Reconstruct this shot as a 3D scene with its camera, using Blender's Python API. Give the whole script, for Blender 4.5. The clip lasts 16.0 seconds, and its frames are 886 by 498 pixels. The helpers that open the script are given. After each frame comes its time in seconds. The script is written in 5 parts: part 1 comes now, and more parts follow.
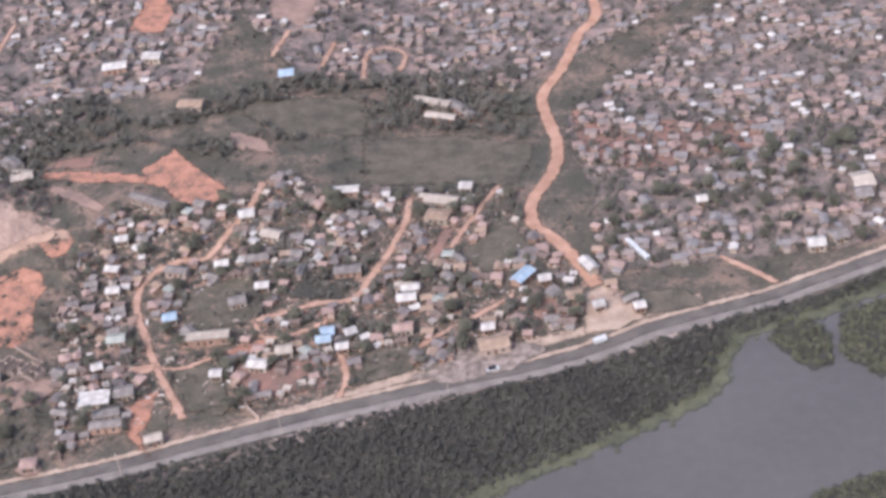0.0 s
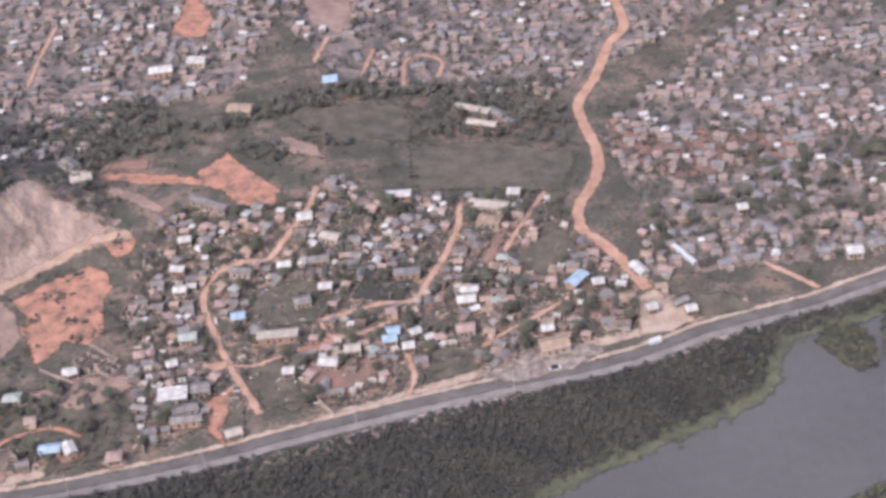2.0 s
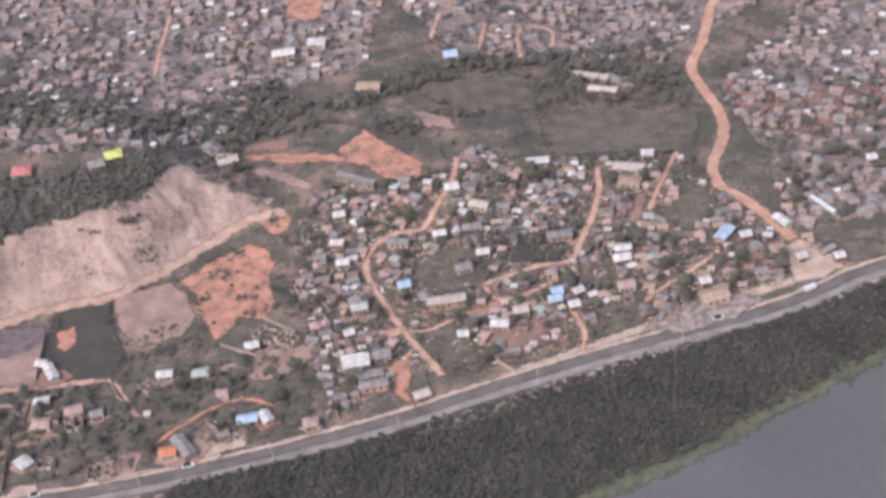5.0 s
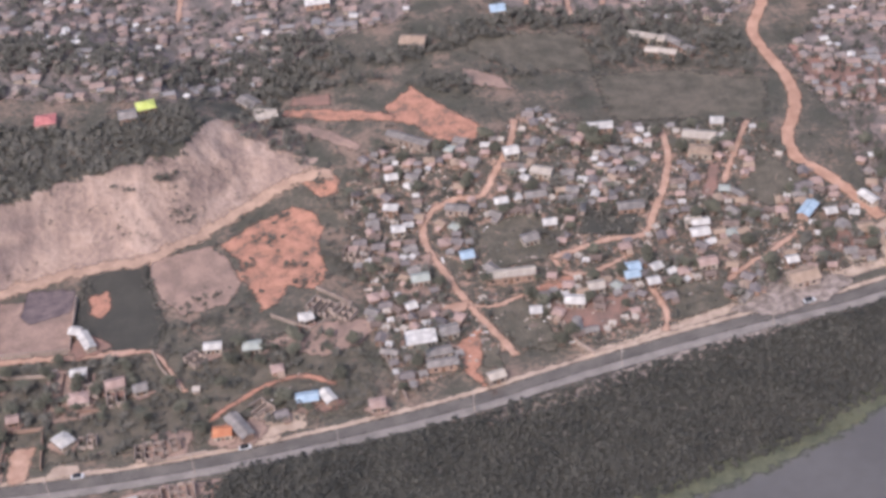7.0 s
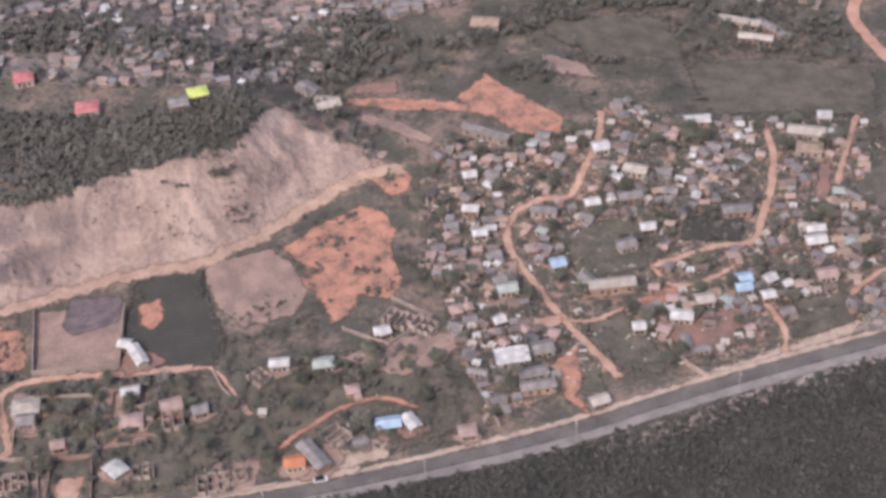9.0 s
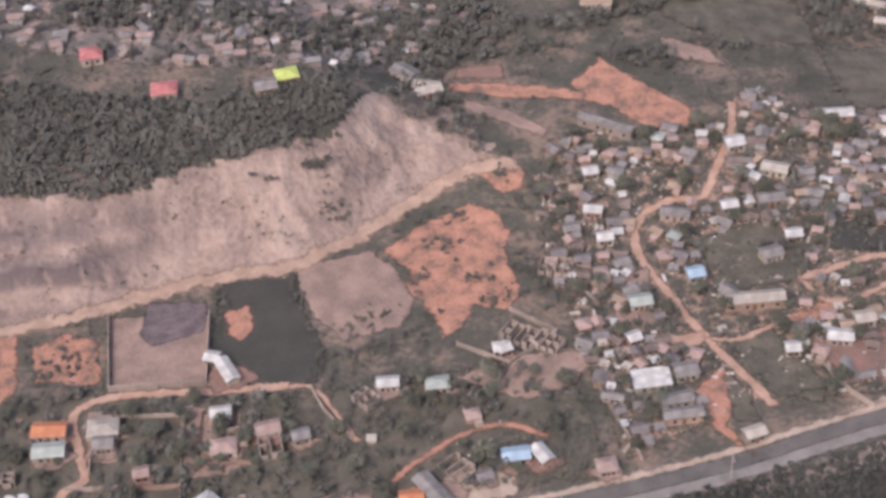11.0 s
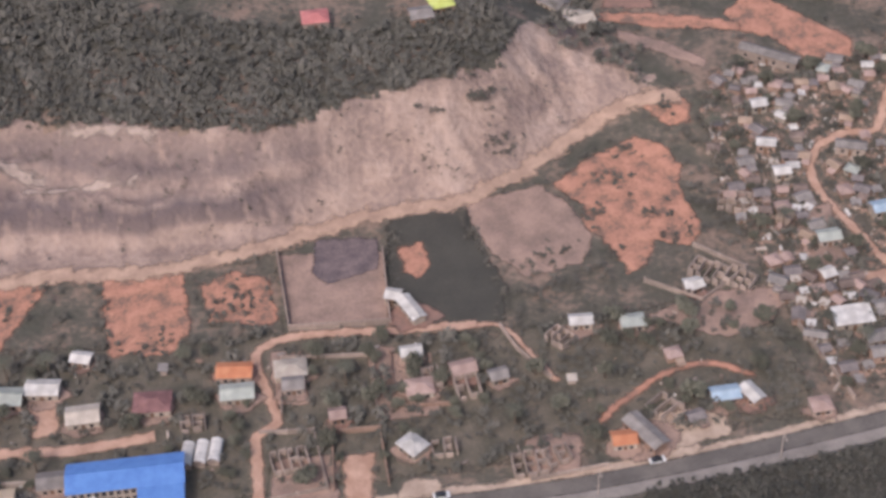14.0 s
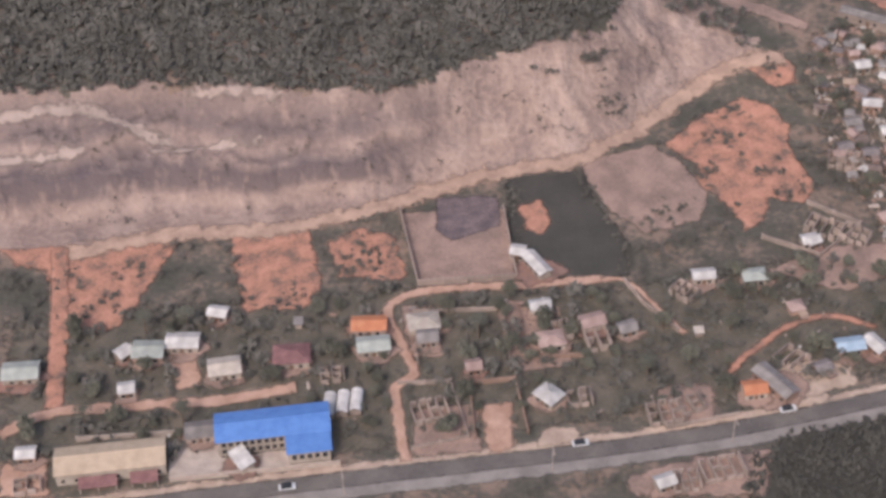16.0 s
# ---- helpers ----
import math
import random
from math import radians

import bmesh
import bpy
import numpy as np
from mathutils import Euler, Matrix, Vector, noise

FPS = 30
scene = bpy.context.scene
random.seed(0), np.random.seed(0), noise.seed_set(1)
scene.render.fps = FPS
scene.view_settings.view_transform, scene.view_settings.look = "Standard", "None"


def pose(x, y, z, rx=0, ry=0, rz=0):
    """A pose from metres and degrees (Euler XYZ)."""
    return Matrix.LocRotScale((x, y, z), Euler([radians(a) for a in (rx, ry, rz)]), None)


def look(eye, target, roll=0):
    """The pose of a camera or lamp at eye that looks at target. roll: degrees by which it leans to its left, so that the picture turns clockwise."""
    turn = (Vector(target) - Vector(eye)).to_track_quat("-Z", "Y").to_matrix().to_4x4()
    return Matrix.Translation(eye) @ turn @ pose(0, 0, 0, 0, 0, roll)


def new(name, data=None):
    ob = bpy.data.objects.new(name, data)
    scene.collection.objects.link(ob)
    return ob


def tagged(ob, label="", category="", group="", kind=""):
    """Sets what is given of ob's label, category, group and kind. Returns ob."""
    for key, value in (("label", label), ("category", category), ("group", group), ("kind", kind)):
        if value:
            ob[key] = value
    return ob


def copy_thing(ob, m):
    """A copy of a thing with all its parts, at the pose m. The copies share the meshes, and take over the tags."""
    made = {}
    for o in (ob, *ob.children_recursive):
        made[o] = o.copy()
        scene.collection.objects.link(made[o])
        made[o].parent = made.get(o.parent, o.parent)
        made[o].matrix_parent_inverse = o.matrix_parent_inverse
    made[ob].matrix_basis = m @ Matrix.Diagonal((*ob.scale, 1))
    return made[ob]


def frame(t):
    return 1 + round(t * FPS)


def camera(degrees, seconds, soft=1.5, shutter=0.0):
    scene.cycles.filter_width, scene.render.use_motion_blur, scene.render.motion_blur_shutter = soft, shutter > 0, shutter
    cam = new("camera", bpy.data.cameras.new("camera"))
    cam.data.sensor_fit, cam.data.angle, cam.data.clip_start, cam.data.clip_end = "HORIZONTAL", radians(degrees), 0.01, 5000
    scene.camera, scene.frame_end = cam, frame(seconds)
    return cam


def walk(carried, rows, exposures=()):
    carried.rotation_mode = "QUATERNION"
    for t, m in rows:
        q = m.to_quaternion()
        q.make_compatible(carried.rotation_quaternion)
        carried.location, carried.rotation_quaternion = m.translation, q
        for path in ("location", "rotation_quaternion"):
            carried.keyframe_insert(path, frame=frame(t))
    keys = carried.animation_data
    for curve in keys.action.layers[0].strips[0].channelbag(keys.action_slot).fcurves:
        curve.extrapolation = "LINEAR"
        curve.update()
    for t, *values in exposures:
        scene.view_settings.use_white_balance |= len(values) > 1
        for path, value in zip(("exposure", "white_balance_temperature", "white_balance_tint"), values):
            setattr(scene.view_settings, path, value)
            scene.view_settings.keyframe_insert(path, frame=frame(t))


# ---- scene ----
# ---------------------------------------------------------------- camera
PATH = [
    (0, (292.67, -395.62, 343.86), (283.58, -231.15, 230.44), -9.07),
    (0.5, (281.16, -400.32, 351.42), (274.23, -235.49, 238.36), -7.76),
    (1, (270.28, -405.31, 359.12), (265.46, -240.41, 246.05), -7.18),
    (1.5, (260.41, -409.44, 364.81), (258.46, -245.18, 250.74), -6.39),
    (2, (251.37, -413.84, 370.21), (249.74, -250.61, 254.64), -7.12),
    (2.5, (242.31, -417.55, 375.51), (242.28, -255.14, 258.79), -6.99),
    (3, (235.35, -421.80, 380.69), (234.50, -260.53, 262.40), -8.61),
    (3.5, (226.80, -425.95, 385.92), (223.95, -264.50, 267.91), -9.41),
    (4, (215.50, -430.50, 391.27), (213.58, -269.36, 272.83), -9.61),
    (4.5, (201.49, -434.32, 396.65), (200.46, -273.36, 277.94), -9.79),
    (5, (184.43, -433.59, 395.52), (185.89, -272.84, 276.54), -9.32),
    (6.25, (153.38, -405.73, 385.17), (160.43, -247.42, 263.14), -7.19),
    (7.5, (122.33, -377.86, 374.82), (134.79, -222.26, 249.79), -5.07),
    (8, (117.01, -363.13, 367.81), (129.57, -207.62, 242.68), -4.60),
    (8.5, (112.19, -348.54, 360.13), (124.86, -193.64, 234.24), -4.84),
    (9, (106.81, -333.97, 352.74), (118.50, -179.45, 226.30), -4.95),
    (10.25, (87.27, -299.79, 334.51), (99.24, -146.41, 206.70), -4.30),
    (11.5, (67.74, -265.60, 316.27), (79.97, -113.39, 187.12), -3.65),
    (12, (54.50, -256.15, 310.93), (68.91, -105.20, 180.53), -2.80),
    (12.5, (37.75, -255.94, 311.70), (56.54, -107.21, 179.31), -2.07),
    (13, (28.76, -257.23, 313.51), (47.95, -108.94, 180.69), -1.76),
    (13.5, (22.40, -258.34, 314.33), (40.21, -110.35, 180.98), -2.66),
    (14, (12.45, -260.30, 315.28), (30.81, -112.74, 181.53), -2.30),
    (14.5, (3.73, -262.30, 315.79), (23.14, -115.42, 181.44), -1.63),
    (15, (-4.35, -264.38, 318.47), (14.79, -118.47, 183.02), -2.31),
    (15.5, (-12.85, -265.15, 319.77), (5.21, -119.44, 183.96), -2.38),
    (16, (-23.94, -266.77, 319.61), (-4.76, -121.03, 183.99), -2.07),
]
cam = camera(28.0, 16.0, soft=3.4)
walk(cam, [(t, look(eye, target, roll)) for t, eye, target, roll in PATH], [(0.0, 0.48, 5750, 17), (9.0, 0.28, 5900, 17.5), (16.0, 0.08, 6050, 17)])

# ---------------------------------------------------------------- world and light
world = bpy.data.worlds.new("world")
scene.world = world
world.use_nodes = True
wn = world.node_tree.nodes
sky = wn.new("ShaderNodeTexSky")
sky.sky_type = "NISHITA"
sky.sun_disc = False
sky.sun_elevation = radians(48)
sky.sun_rotation = radians(215)
sky.air_density, sky.dust_density, sky.ozone_density = 1.2, 5.0, 1.0
wn["Background"].inputs[1].default_value = 0.15
world.node_tree.links.new(sky.outputs[0], wn["Background"].inputs[0])
sun_data = bpy.data.lights.new("sun", "SUN")
sun_data.energy, sun_data.angle, sun_data.color = 1.35, radians(12), (1.0, 0.93, 0.86)
sun = new("sun", sun_data)
sun.matrix_world = look((0, 0, 900), (0 + math.sin(radians(35)) * 810, math.cos(radians(35)) * 810, 0))

# ---------------------------------------------------------------- materials
def material(name, c1, c2, size=4.0, fine=0.4, rough=0.9, bump=0.3, metal=0.0, spread=0.0, third=None, spec=0.3):
    """Two colours mixed by coarse and fine noise; spread varies the brightness from object to object."""
    m = bpy.data.materials.new(name)
    m.use_nodes = True
    nt = m.node_tree
    n, lk = nt.nodes, nt.links
    b = n["Principled BSDF"]
    b.inputs["Roughness"].default_value, b.inputs["Metallic"].default_value = rough, metal
    b.inputs["Specular IOR Level"].default_value = spec
    tc = n.new("ShaderNodeTexCoord")
    big, small = n.new("ShaderNodeTexNoise"), n.new("ShaderNodeTexNoise")
    big.inputs["Scale"].default_value, small.inputs["Scale"].default_value = 1 / size, 1 / fine
    big.inputs["Detail"].default_value, small.inputs["Detail"].default_value = 6, 3
    for t in (big, small):
        lk.new(tc.outputs["Object"], t.inputs["Vector"])
    add = n.new("ShaderNodeMath")
    add.operation = "MULTIPLY_ADD"
    lk.new(small.outputs[0], add.inputs[0])
    add.inputs[1].default_value = 0.5
    lk.new(big.outputs[0], add.inputs[2])
    ramp = n.new("ShaderNodeValToRGB")
    ramp.color_ramp.elements[0].position, ramp.color_ramp.elements[1].position = 0.58, 0.92
    ramp.color_ramp.elements[0].color, ramp.color_ramp.elements[1].color = (*c1, 1), (*c2, 1)
    if third:
        e = ramp.color_ramp.elements.new(0.76)
        e.color = (*third, 1)
    lk.new(add.outputs[0], ramp.inputs[0])
    out = ramp.outputs[0]
    if spread:
        info, hsv, rng = n.new("ShaderNodeObjectInfo"), n.new("ShaderNodeHueSaturation"), n.new("ShaderNodeMapRange")
        rng.inputs["To Min"].default_value, rng.inputs["To Max"].default_value = 1 - spread, 1 + spread
        lk.new(info.outputs["Random"], rng.inputs["Value"])
        lk.new(rng.outputs[0], hsv.inputs["Value"])
        lk.new(out, hsv.inputs["Color"])
        out = hsv.outputs[0]
    lk.new(out, b.inputs["Base Color"])
    if bump:
        bp = n.new("ShaderNodeBump")
        bp.inputs["Strength"].default_value, bp.inputs["Distance"].default_value = bump, fine
        lk.new(add.outputs[0], bp.inputs["Height"])
        lk.new(bp.outputs[0], b.inputs["Normal"])
    return m


def sheet_metal(name, c1, c2, rough=0.72, metal=0.0, spread=0.15):
    """Corrugated roofing sheets: ribs along the slope, rust and stains."""
    m = material(name, c1, c2, 2.5, 0.35, rough, 0.0, metal, spread)
    n, lk = m.node_tree.nodes, m.node_tree.links
    w, tc, bp = n.new("ShaderNodeTexWave"), n.new("ShaderNodeTexCoord"), n.new("ShaderNodeBump")
    w.bands_direction = "X"
    w.inputs["Scale"].default_value = 1.6
    bp.inputs["Strength"].default_value, bp.inputs["Distance"].default_value = 0.5, 0.08
    lk.new(tc.outputs["Object"], w.inputs["Vector"])
    lk.new(w.outputs[1], bp.inputs["Height"])
    lk.new(bp.outputs[0], n["Principled BSDF"].inputs["Normal"])
    return m


M = {}
M["scrub"] = material("scrub", (0.080, 0.076, 0.058), (0.24, 0.17, 0.13), 14, 1.6, 0.95, 0.6, third=(0.115, 0.100, 0.078))
M["grass"] = material("grass", (0.088, 0.080, 0.060), (0.165, 0.135, 0.102), 6, 0.9, 0.95, 0.5)
M["dark_grass"] = material("dark_grass", (0.060, 0.056, 0.047), (0.080, 0.074, 0.060), 9, 0.8, 0.95, 0.6)
M["orange_earth"] = material("orange_earth", (0.19, 0.125, 0.095), (0.49, 0.25, 0.17), 5, 0.9, 0.95, 0.5, third=(0.40, 0.20, 0.135))
M["pale_earth"] = material("pale_earth", (0.22, 0.155, 0.125), (0.37, 0.25, 0.195), 7, 0.8, 0.95, 0.4)
M["track_earth"] = material("track_earth", (0.36, 0.215, 0.15), (0.52, 0.335, 0.245), 5, 0.6, 0.95, 0.3)
M["far_earth"] = material("far_earth", (0.38, 0.215, 0.145), (0.52, 0.315, 0.22), 6, 0.8, 0.95, 0.3)
M["red_earth"] = material("red_earth", (0.19, 0.13, 0.105), (0.31, 0.175, 0.135), 7, 1.0, 0.95, 0.5)
M["purple_soil"] = material("purple_soil", (0.10, 0.080, 0.082), (0.20, 0.150, 0.145), 4, 0.5, 0.95, 0.5)
M["sand"] = material("sand", (0.34, 0.25, 0.19), (0.50, 0.38, 0.29), 5, 0.6, 0.95, 0.3)
M["quarry"] = material("quarry", (0.235, 0.17, 0.145), (0.43, 0.315, 0.255), 9, 1.6, 0.95, 0.8, third=(0.345, 0.248, 0.20))
M["ledge"] = material("ledge", (0.27, 0.21, 0.18), (0.41, 0.32, 0.27), 5, 0.7, 0.95, 0.4)
M["foot_earth"] = material("foot_earth", (0.33, 0.222, 0.165), (0.49, 0.335, 0.245), 6, 0.8, 0.95, 0.4)
M["asphalt"] = material("asphalt", (0.115, 0.102, 0.092), (0.185, 0.162, 0.143), 8, 0.4, 1.0, 0.2, spec=0.0)
M["old_asphalt"] = material("old_asphalt", (0.20, 0.175, 0.155), (0.30, 0.262, 0.232), 6, 0.4, 0.95, 0.2, spec=0.1)
M["rubble"] = material("rubble", (0.13, 0.105, 0.09), (0.40, 0.32, 0.275), 3, 0.5, 0.95, 0.6, third=(0.27, 0.215, 0.18))
M["leaf"] = material("leaf", (0.092, 0.091, 0.068), (0.150, 0.140, 0.102), 5, 0.6, 0.85, 0.0, spread=0.25)
M["wood_leaf"] = material("wood_leaf", (0.098, 0.089, 0.074), (0.150, 0.134, 0.110), 14, 1.0, 0.9, 0.0)
M["swamp_leaf"] = material("swamp_leaf", (0.056, 0.054, 0.046), (0.094, 0.088, 0.072), 16, 1.2, 0.9, 0.0)
M["hill_leaf"] = material("hill_leaf", (0.098, 0.091, 0.076), (0.165, 0.150, 0.125), 9, 1.0, 0.9, 0.0, third=(0.125, 0.115, 0.094))
M["reed"] = material("reed", (0.085, 0.088, 0.058), (0.145, 0.143, 0.090), 7, 0.8, 0.9, 0.0)
M["town_soil"] = material("town_soil", (0.085, 0.080, 0.062), (0.40, 0.255, 0.19), 3.2, 0.9, 0.95, 0.5, third=(0.145, 0.118, 0.092))
# pinkish laterite soil, its colour also lightened to imitate haze over the distance
M["far_soil"] = material("far_soil", (0.135, 0.122, 0.108), (0.34, 0.245, 0.21), 7, 1.2, 0.95, 0.4, third=(0.205, 0.165, 0.145))
M["bark"] = material("bark", (0.10, 0.075, 0.055), (0.17, 0.13, 0.095), 0.6, 0.1, 0.9, 0.3)
M["plaster"] = material("plaster", (0.30, 0.25, 0.205), (0.44, 0.37, 0.30), 2.5, 0.4, 0.9, 0.1, spread=0.2)
M["block_wall"] = material("block_wall", (0.28, 0.22, 0.185), (0.42, 0.33, 0.275), 2.0, 0.3, 0.95, 0.3, spread=0.2)
M["mud_wall"] = material("mud_wall", (0.25, 0.165, 0.125), (0.40, 0.265, 0.20), 2.0, 0.3, 0.95, 0.3, spread=0.2)
M["opening"] = material("dark_glass", (0.03, 0.03, 0.032), (0.05, 0.05, 0.055), 1, 0.3, 0.25, 0.0, spec=0.5)
M["door_wood"] = material("door_wood", (0.12, 0.07, 0.045), (0.20, 0.12, 0.08), 0.5, 0.1, 0.7, 0.1)
M["concrete"] = material("concrete", (0.38, 0.31, 0.26), (0.52, 0.43, 0.36), 3, 0.3, 0.9, 0.2)
M["tyre"] = material("tyre", (0.02, 0.02, 0.02), (0.04, 0.04, 0.04), 0.3, 0.05, 0.9, 0.0)
M["car_paint"] = material("car_paint", (0.55, 0.55, 0.54), (0.66, 0.66, 0.65), 2, 0.5, 0.3, 0.0, spec=0.5)
# the beds of the quarry run level: its coarse noise is drawn out sideways
qt = M["quarry"].node_tree
qm = qt.nodes.new("ShaderNodeMapping")
qm.inputs["Scale"].default_value = (0.8, 0.55, 0.9)
qt.links.new(next(n for n in qt.nodes if n.type == "TEX_COORD").outputs["Object"], qm.inputs["Vector"])
qt.links.new(qm.outputs[0], next(n for n in qt.nodes if n.type == "TEX_NOISE").inputs["Vector"])
# darker purplish beds low and midway in the western face
sep = qt.nodes.new("ShaderNodeSeparateXYZ")
qt.links.new(next(n for n in qt.nodes if n.type == "TEX_COORD").outputs["Object"], sep.inputs[0])
wob = qt.nodes.new("ShaderNodeTexNoise")
wob.inputs["Scale"].default_value, wob.inputs["Detail"].default_value = 0.055, 5
qt.links.new(next(n for n in qt.nodes if n.type == "TEX_COORD").outputs["Object"], wob.inputs["Vector"])
zz = qt.nodes.new("ShaderNodeMath")
zz.operation = "MULTIPLY_ADD"
zz.inputs[1].default_value = 9.0
qt.links.new(wob.outputs[0], zz.inputs[0])
qt.links.new(sep.outputs["Z"], zz.inputs[2])
depth = qt.nodes.new("ShaderNodeMapRange")
depth.inputs["From Min"].default_value, depth.inputs["From Max"].default_value = 4.5, 28.5
qt.links.new(zz.outputs[0], depth.inputs["Value"])
beds = qt.nodes.new("ShaderNodeValToRGB")
beds.color_ramp.elements[0].position, beds.color_ramp.elements[0].color = 0.10, (0.22, 0.22, 0.22, 1)
beds.color_ramp.elements[1].position, beds.color_ramp.elements[1].color = 0.92, (0.25, 0.25, 0.25, 1)
for at, v in ((0.14, 0.3), (0.22, 0.85), (0.38, 1.0), (0.46, 0.45), (0.53, 0.3), (0.60, 0.7), (0.72, 0.7)):
    e = beds.color_ramp.elements.new(at)
    e.color = (v, v, v, 1)
qt.links.new(depth.outputs[0], beds.inputs[0])
east = qt.nodes.new("ShaderNodeMapRange")
east.inputs["From Min"].default_value, east.inputs["From Max"].default_value = 42.0, 4.0
qt.links.new(sep.outputs["X"], east.inputs["Value"])
streak_map, streak, streak_range = qt.nodes.new("ShaderNodeMapping"), qt.nodes.new("ShaderNodeTexNoise"), qt.nodes.new("ShaderNodeMapRange")
streak_map.inputs["Scale"].default_value = (0.30, 0.16, 0.12)
streak.inputs["Scale"].default_value, streak.inputs["Detail"].default_value = 1.0, 7
streak_range.inputs["From Min"].default_value, streak_range.inputs["From Max"].default_value = 0.22, 0.44
qt.links.new(next(n for n in qt.nodes if n.type == "TEX_COORD").outputs["Object"], streak_map.inputs["Vector"])
qt.links.new(streak_map.outputs[0], streak.inputs["Vector"])
qt.links.new(streak.outputs[0], streak_range.inputs["Value"])
broken = qt.nodes.new("ShaderNodeMath")
broken.operation = "MULTIPLY"
qt.links.new(beds.outputs[0], broken.inputs[0])
qt.links.new(streak_range.outputs[0], broken.inputs[1])
fac = qt.nodes.new("ShaderNodeMath")
fac.operation = "MULTIPLY"
qt.links.new(broken.outputs[0], fac.inputs[0])
qt.links.new(east.outputs[0], fac.inputs[1])
mix = qt.nodes.new("ShaderNodeMix")
mix.data_type = "RGBA"
mix.inputs[7].default_value = (0.138, 0.106, 0.103, 1)
qt.links.new(fac.outputs[0], mix.inputs[0])
qt.links.new(next(n for n in qt.nodes if n.type == "VALTORGB" and n != beds).outputs[0], mix.inputs[6])
qt.links.new(mix.outputs[2], qt.nodes["Principled BSDF"].inputs["Base Color"])
ROOFS = {
    "white": ((0.44, 0.405, 0.37), (0.68, 0.64, 0.59)), "cream": ((0.38, 0.32, 0.265), (0.52, 0.45, 0.375)),
    "grey": ((0.19, 0.165, 0.15), (0.31, 0.275, 0.25)), "green": ((0.31, 0.32, 0.28), (0.43, 0.44, 0.385)),
    "orange": ((0.50, 0.19, 0.095), (0.62, 0.28, 0.15)), "maroon": ((0.17, 0.085, 0.08), (0.27, 0.14, 0.13)),
    "lightblue": ((0.30, 0.38, 0.45), (0.42, 0.51, 0.58)), "pink": ((0.33, 0.225, 0.19), (0.46, 0.33, 0.28)),
    "tan": ((0.30, 0.215, 0.155), (0.42, 0.305, 0.225)), "yellow": ((0.50, 0.54, 0.13), (0.62, 0.66, 0.22)),
    "red": ((0.40, 0.14, 0.13), (0.53, 0.21, 0.19)), "buff": ((0.47, 0.36, 0.25), (0.58, 0.45, 0.325)), "blue": ((0.095, 0.20, 0.48), (0.13, 0.26, 0.56)),
    "rust": ((0.13, 0.095, 0.08), (0.27, 0.20, 0.165)), "brown": ((0.15, 0.125, 0.118), (0.27, 0.23, 0.215)),
    # muted, close tones that put distance haze into the far roofs' colour
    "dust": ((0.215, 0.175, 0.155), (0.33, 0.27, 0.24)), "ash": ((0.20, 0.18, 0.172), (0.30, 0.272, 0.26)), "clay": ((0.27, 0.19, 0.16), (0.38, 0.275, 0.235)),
}
ROOF = {k: sheet_metal("roof_" + k, *v, spread=0.12 if k not in ("blue", "yellow") else 0.0) for k, v in ROOFS.items()}

# water: smooth, faintly rippled, showing the hazy sky
M["water"] = material("water", (0.118, 0.108, 0.100), (0.140, 0.128, 0.119), 60, 4, 0.2, 0.0, spec=0.35)
wb = M["water"].node_tree.nodes.new("ShaderNodeBump")
wt = M["water"].node_tree.nodes.new("ShaderNodeTexNoise")
wt.inputs["Scale"].default_value = 0.5
wb.inputs["Strength"].default_value, wb.inputs["Distance"].default_value = 0.12, 0.3
M["water"].node_tree.links.new(wt.outputs[0], wb.inputs["Height"])
M["water"].node_tree.links.new(wb.outputs[0], M["water"].node_tree.nodes["Principled BSDF"].inputs["Normal"])


def fading(m, wander, soft):
    """The same surface for a thin cover that frays out towards its rim: "edge" is the distance in from the rim in metres."""
    name = "%s_frayed_%.1f" % (m.name, wander)
    if name in bpy.data.materials:
        return bpy.data.materials[name]
    c = m.copy()
    c.name = name
    n, lk = c.node_tree.nodes, c.node_tree.links
    rim, tc, tex = n.new("ShaderNodeAttribute"), n.new("ShaderNodeTexCoord"), n.new("ShaderNodeTexNoise")
    rim.attribute_name = "edge"
    tex.inputs["Scale"].default_value, tex.inputs["Detail"].default_value, tex.inputs["Roughness"].default_value = 0.28, 7, 0.62
    lk.new(tc.outputs["Object"], tex.inputs["Vector"])
    off = n.new("ShaderNodeMath")
    off.operation = "MULTIPLY_ADD"
    off.inputs[1].default_value = 5.0 * wander
    lk.new(tex.outputs[0], off.inputs[0])
    lk.new(rim.outputs["Fac"], off.inputs[2])
    rng = n.new("ShaderNodeMapRange")
    rng.inputs["From Min"].default_value, rng.inputs["From Max"].default_value = 2.5 * wander - soft, 2.5 * wander + soft
    lk.new(off.outputs[0], rng.inputs["Value"])
    clear, both = n.new("ShaderNodeBsdfTransparent"), n.new("ShaderNodeMixShader")
    lk.new(rng.outputs[0], both.inputs[0])
    lk.new(clear.outputs[0], both.inputs[1])
    lk.new(n["Principled BSDF"].outputs[0], both.inputs[2])
    lk.new(both.outputs[0], n["Material Output"].inputs["Surface"])
    return c


# ---------------------------------------------------------------- lie of the land
def smooth(a, b, v):
    k = np.clip((v - a) / (b - a), 0, 1)
    return k * k * (3 - 2 * k)


PLAN = 0.71  # metres to a unit of the plan


def plan(pts):
    return [(x * PLAN, y * PLAN) for x, y in pts]


FOOT = ((-400, -140, -70, -28, 16, 50, 86, 112, 145, 168, 190), (146, 143, 138, 135, 142, 151, 153, 164, 188, 199, 212))
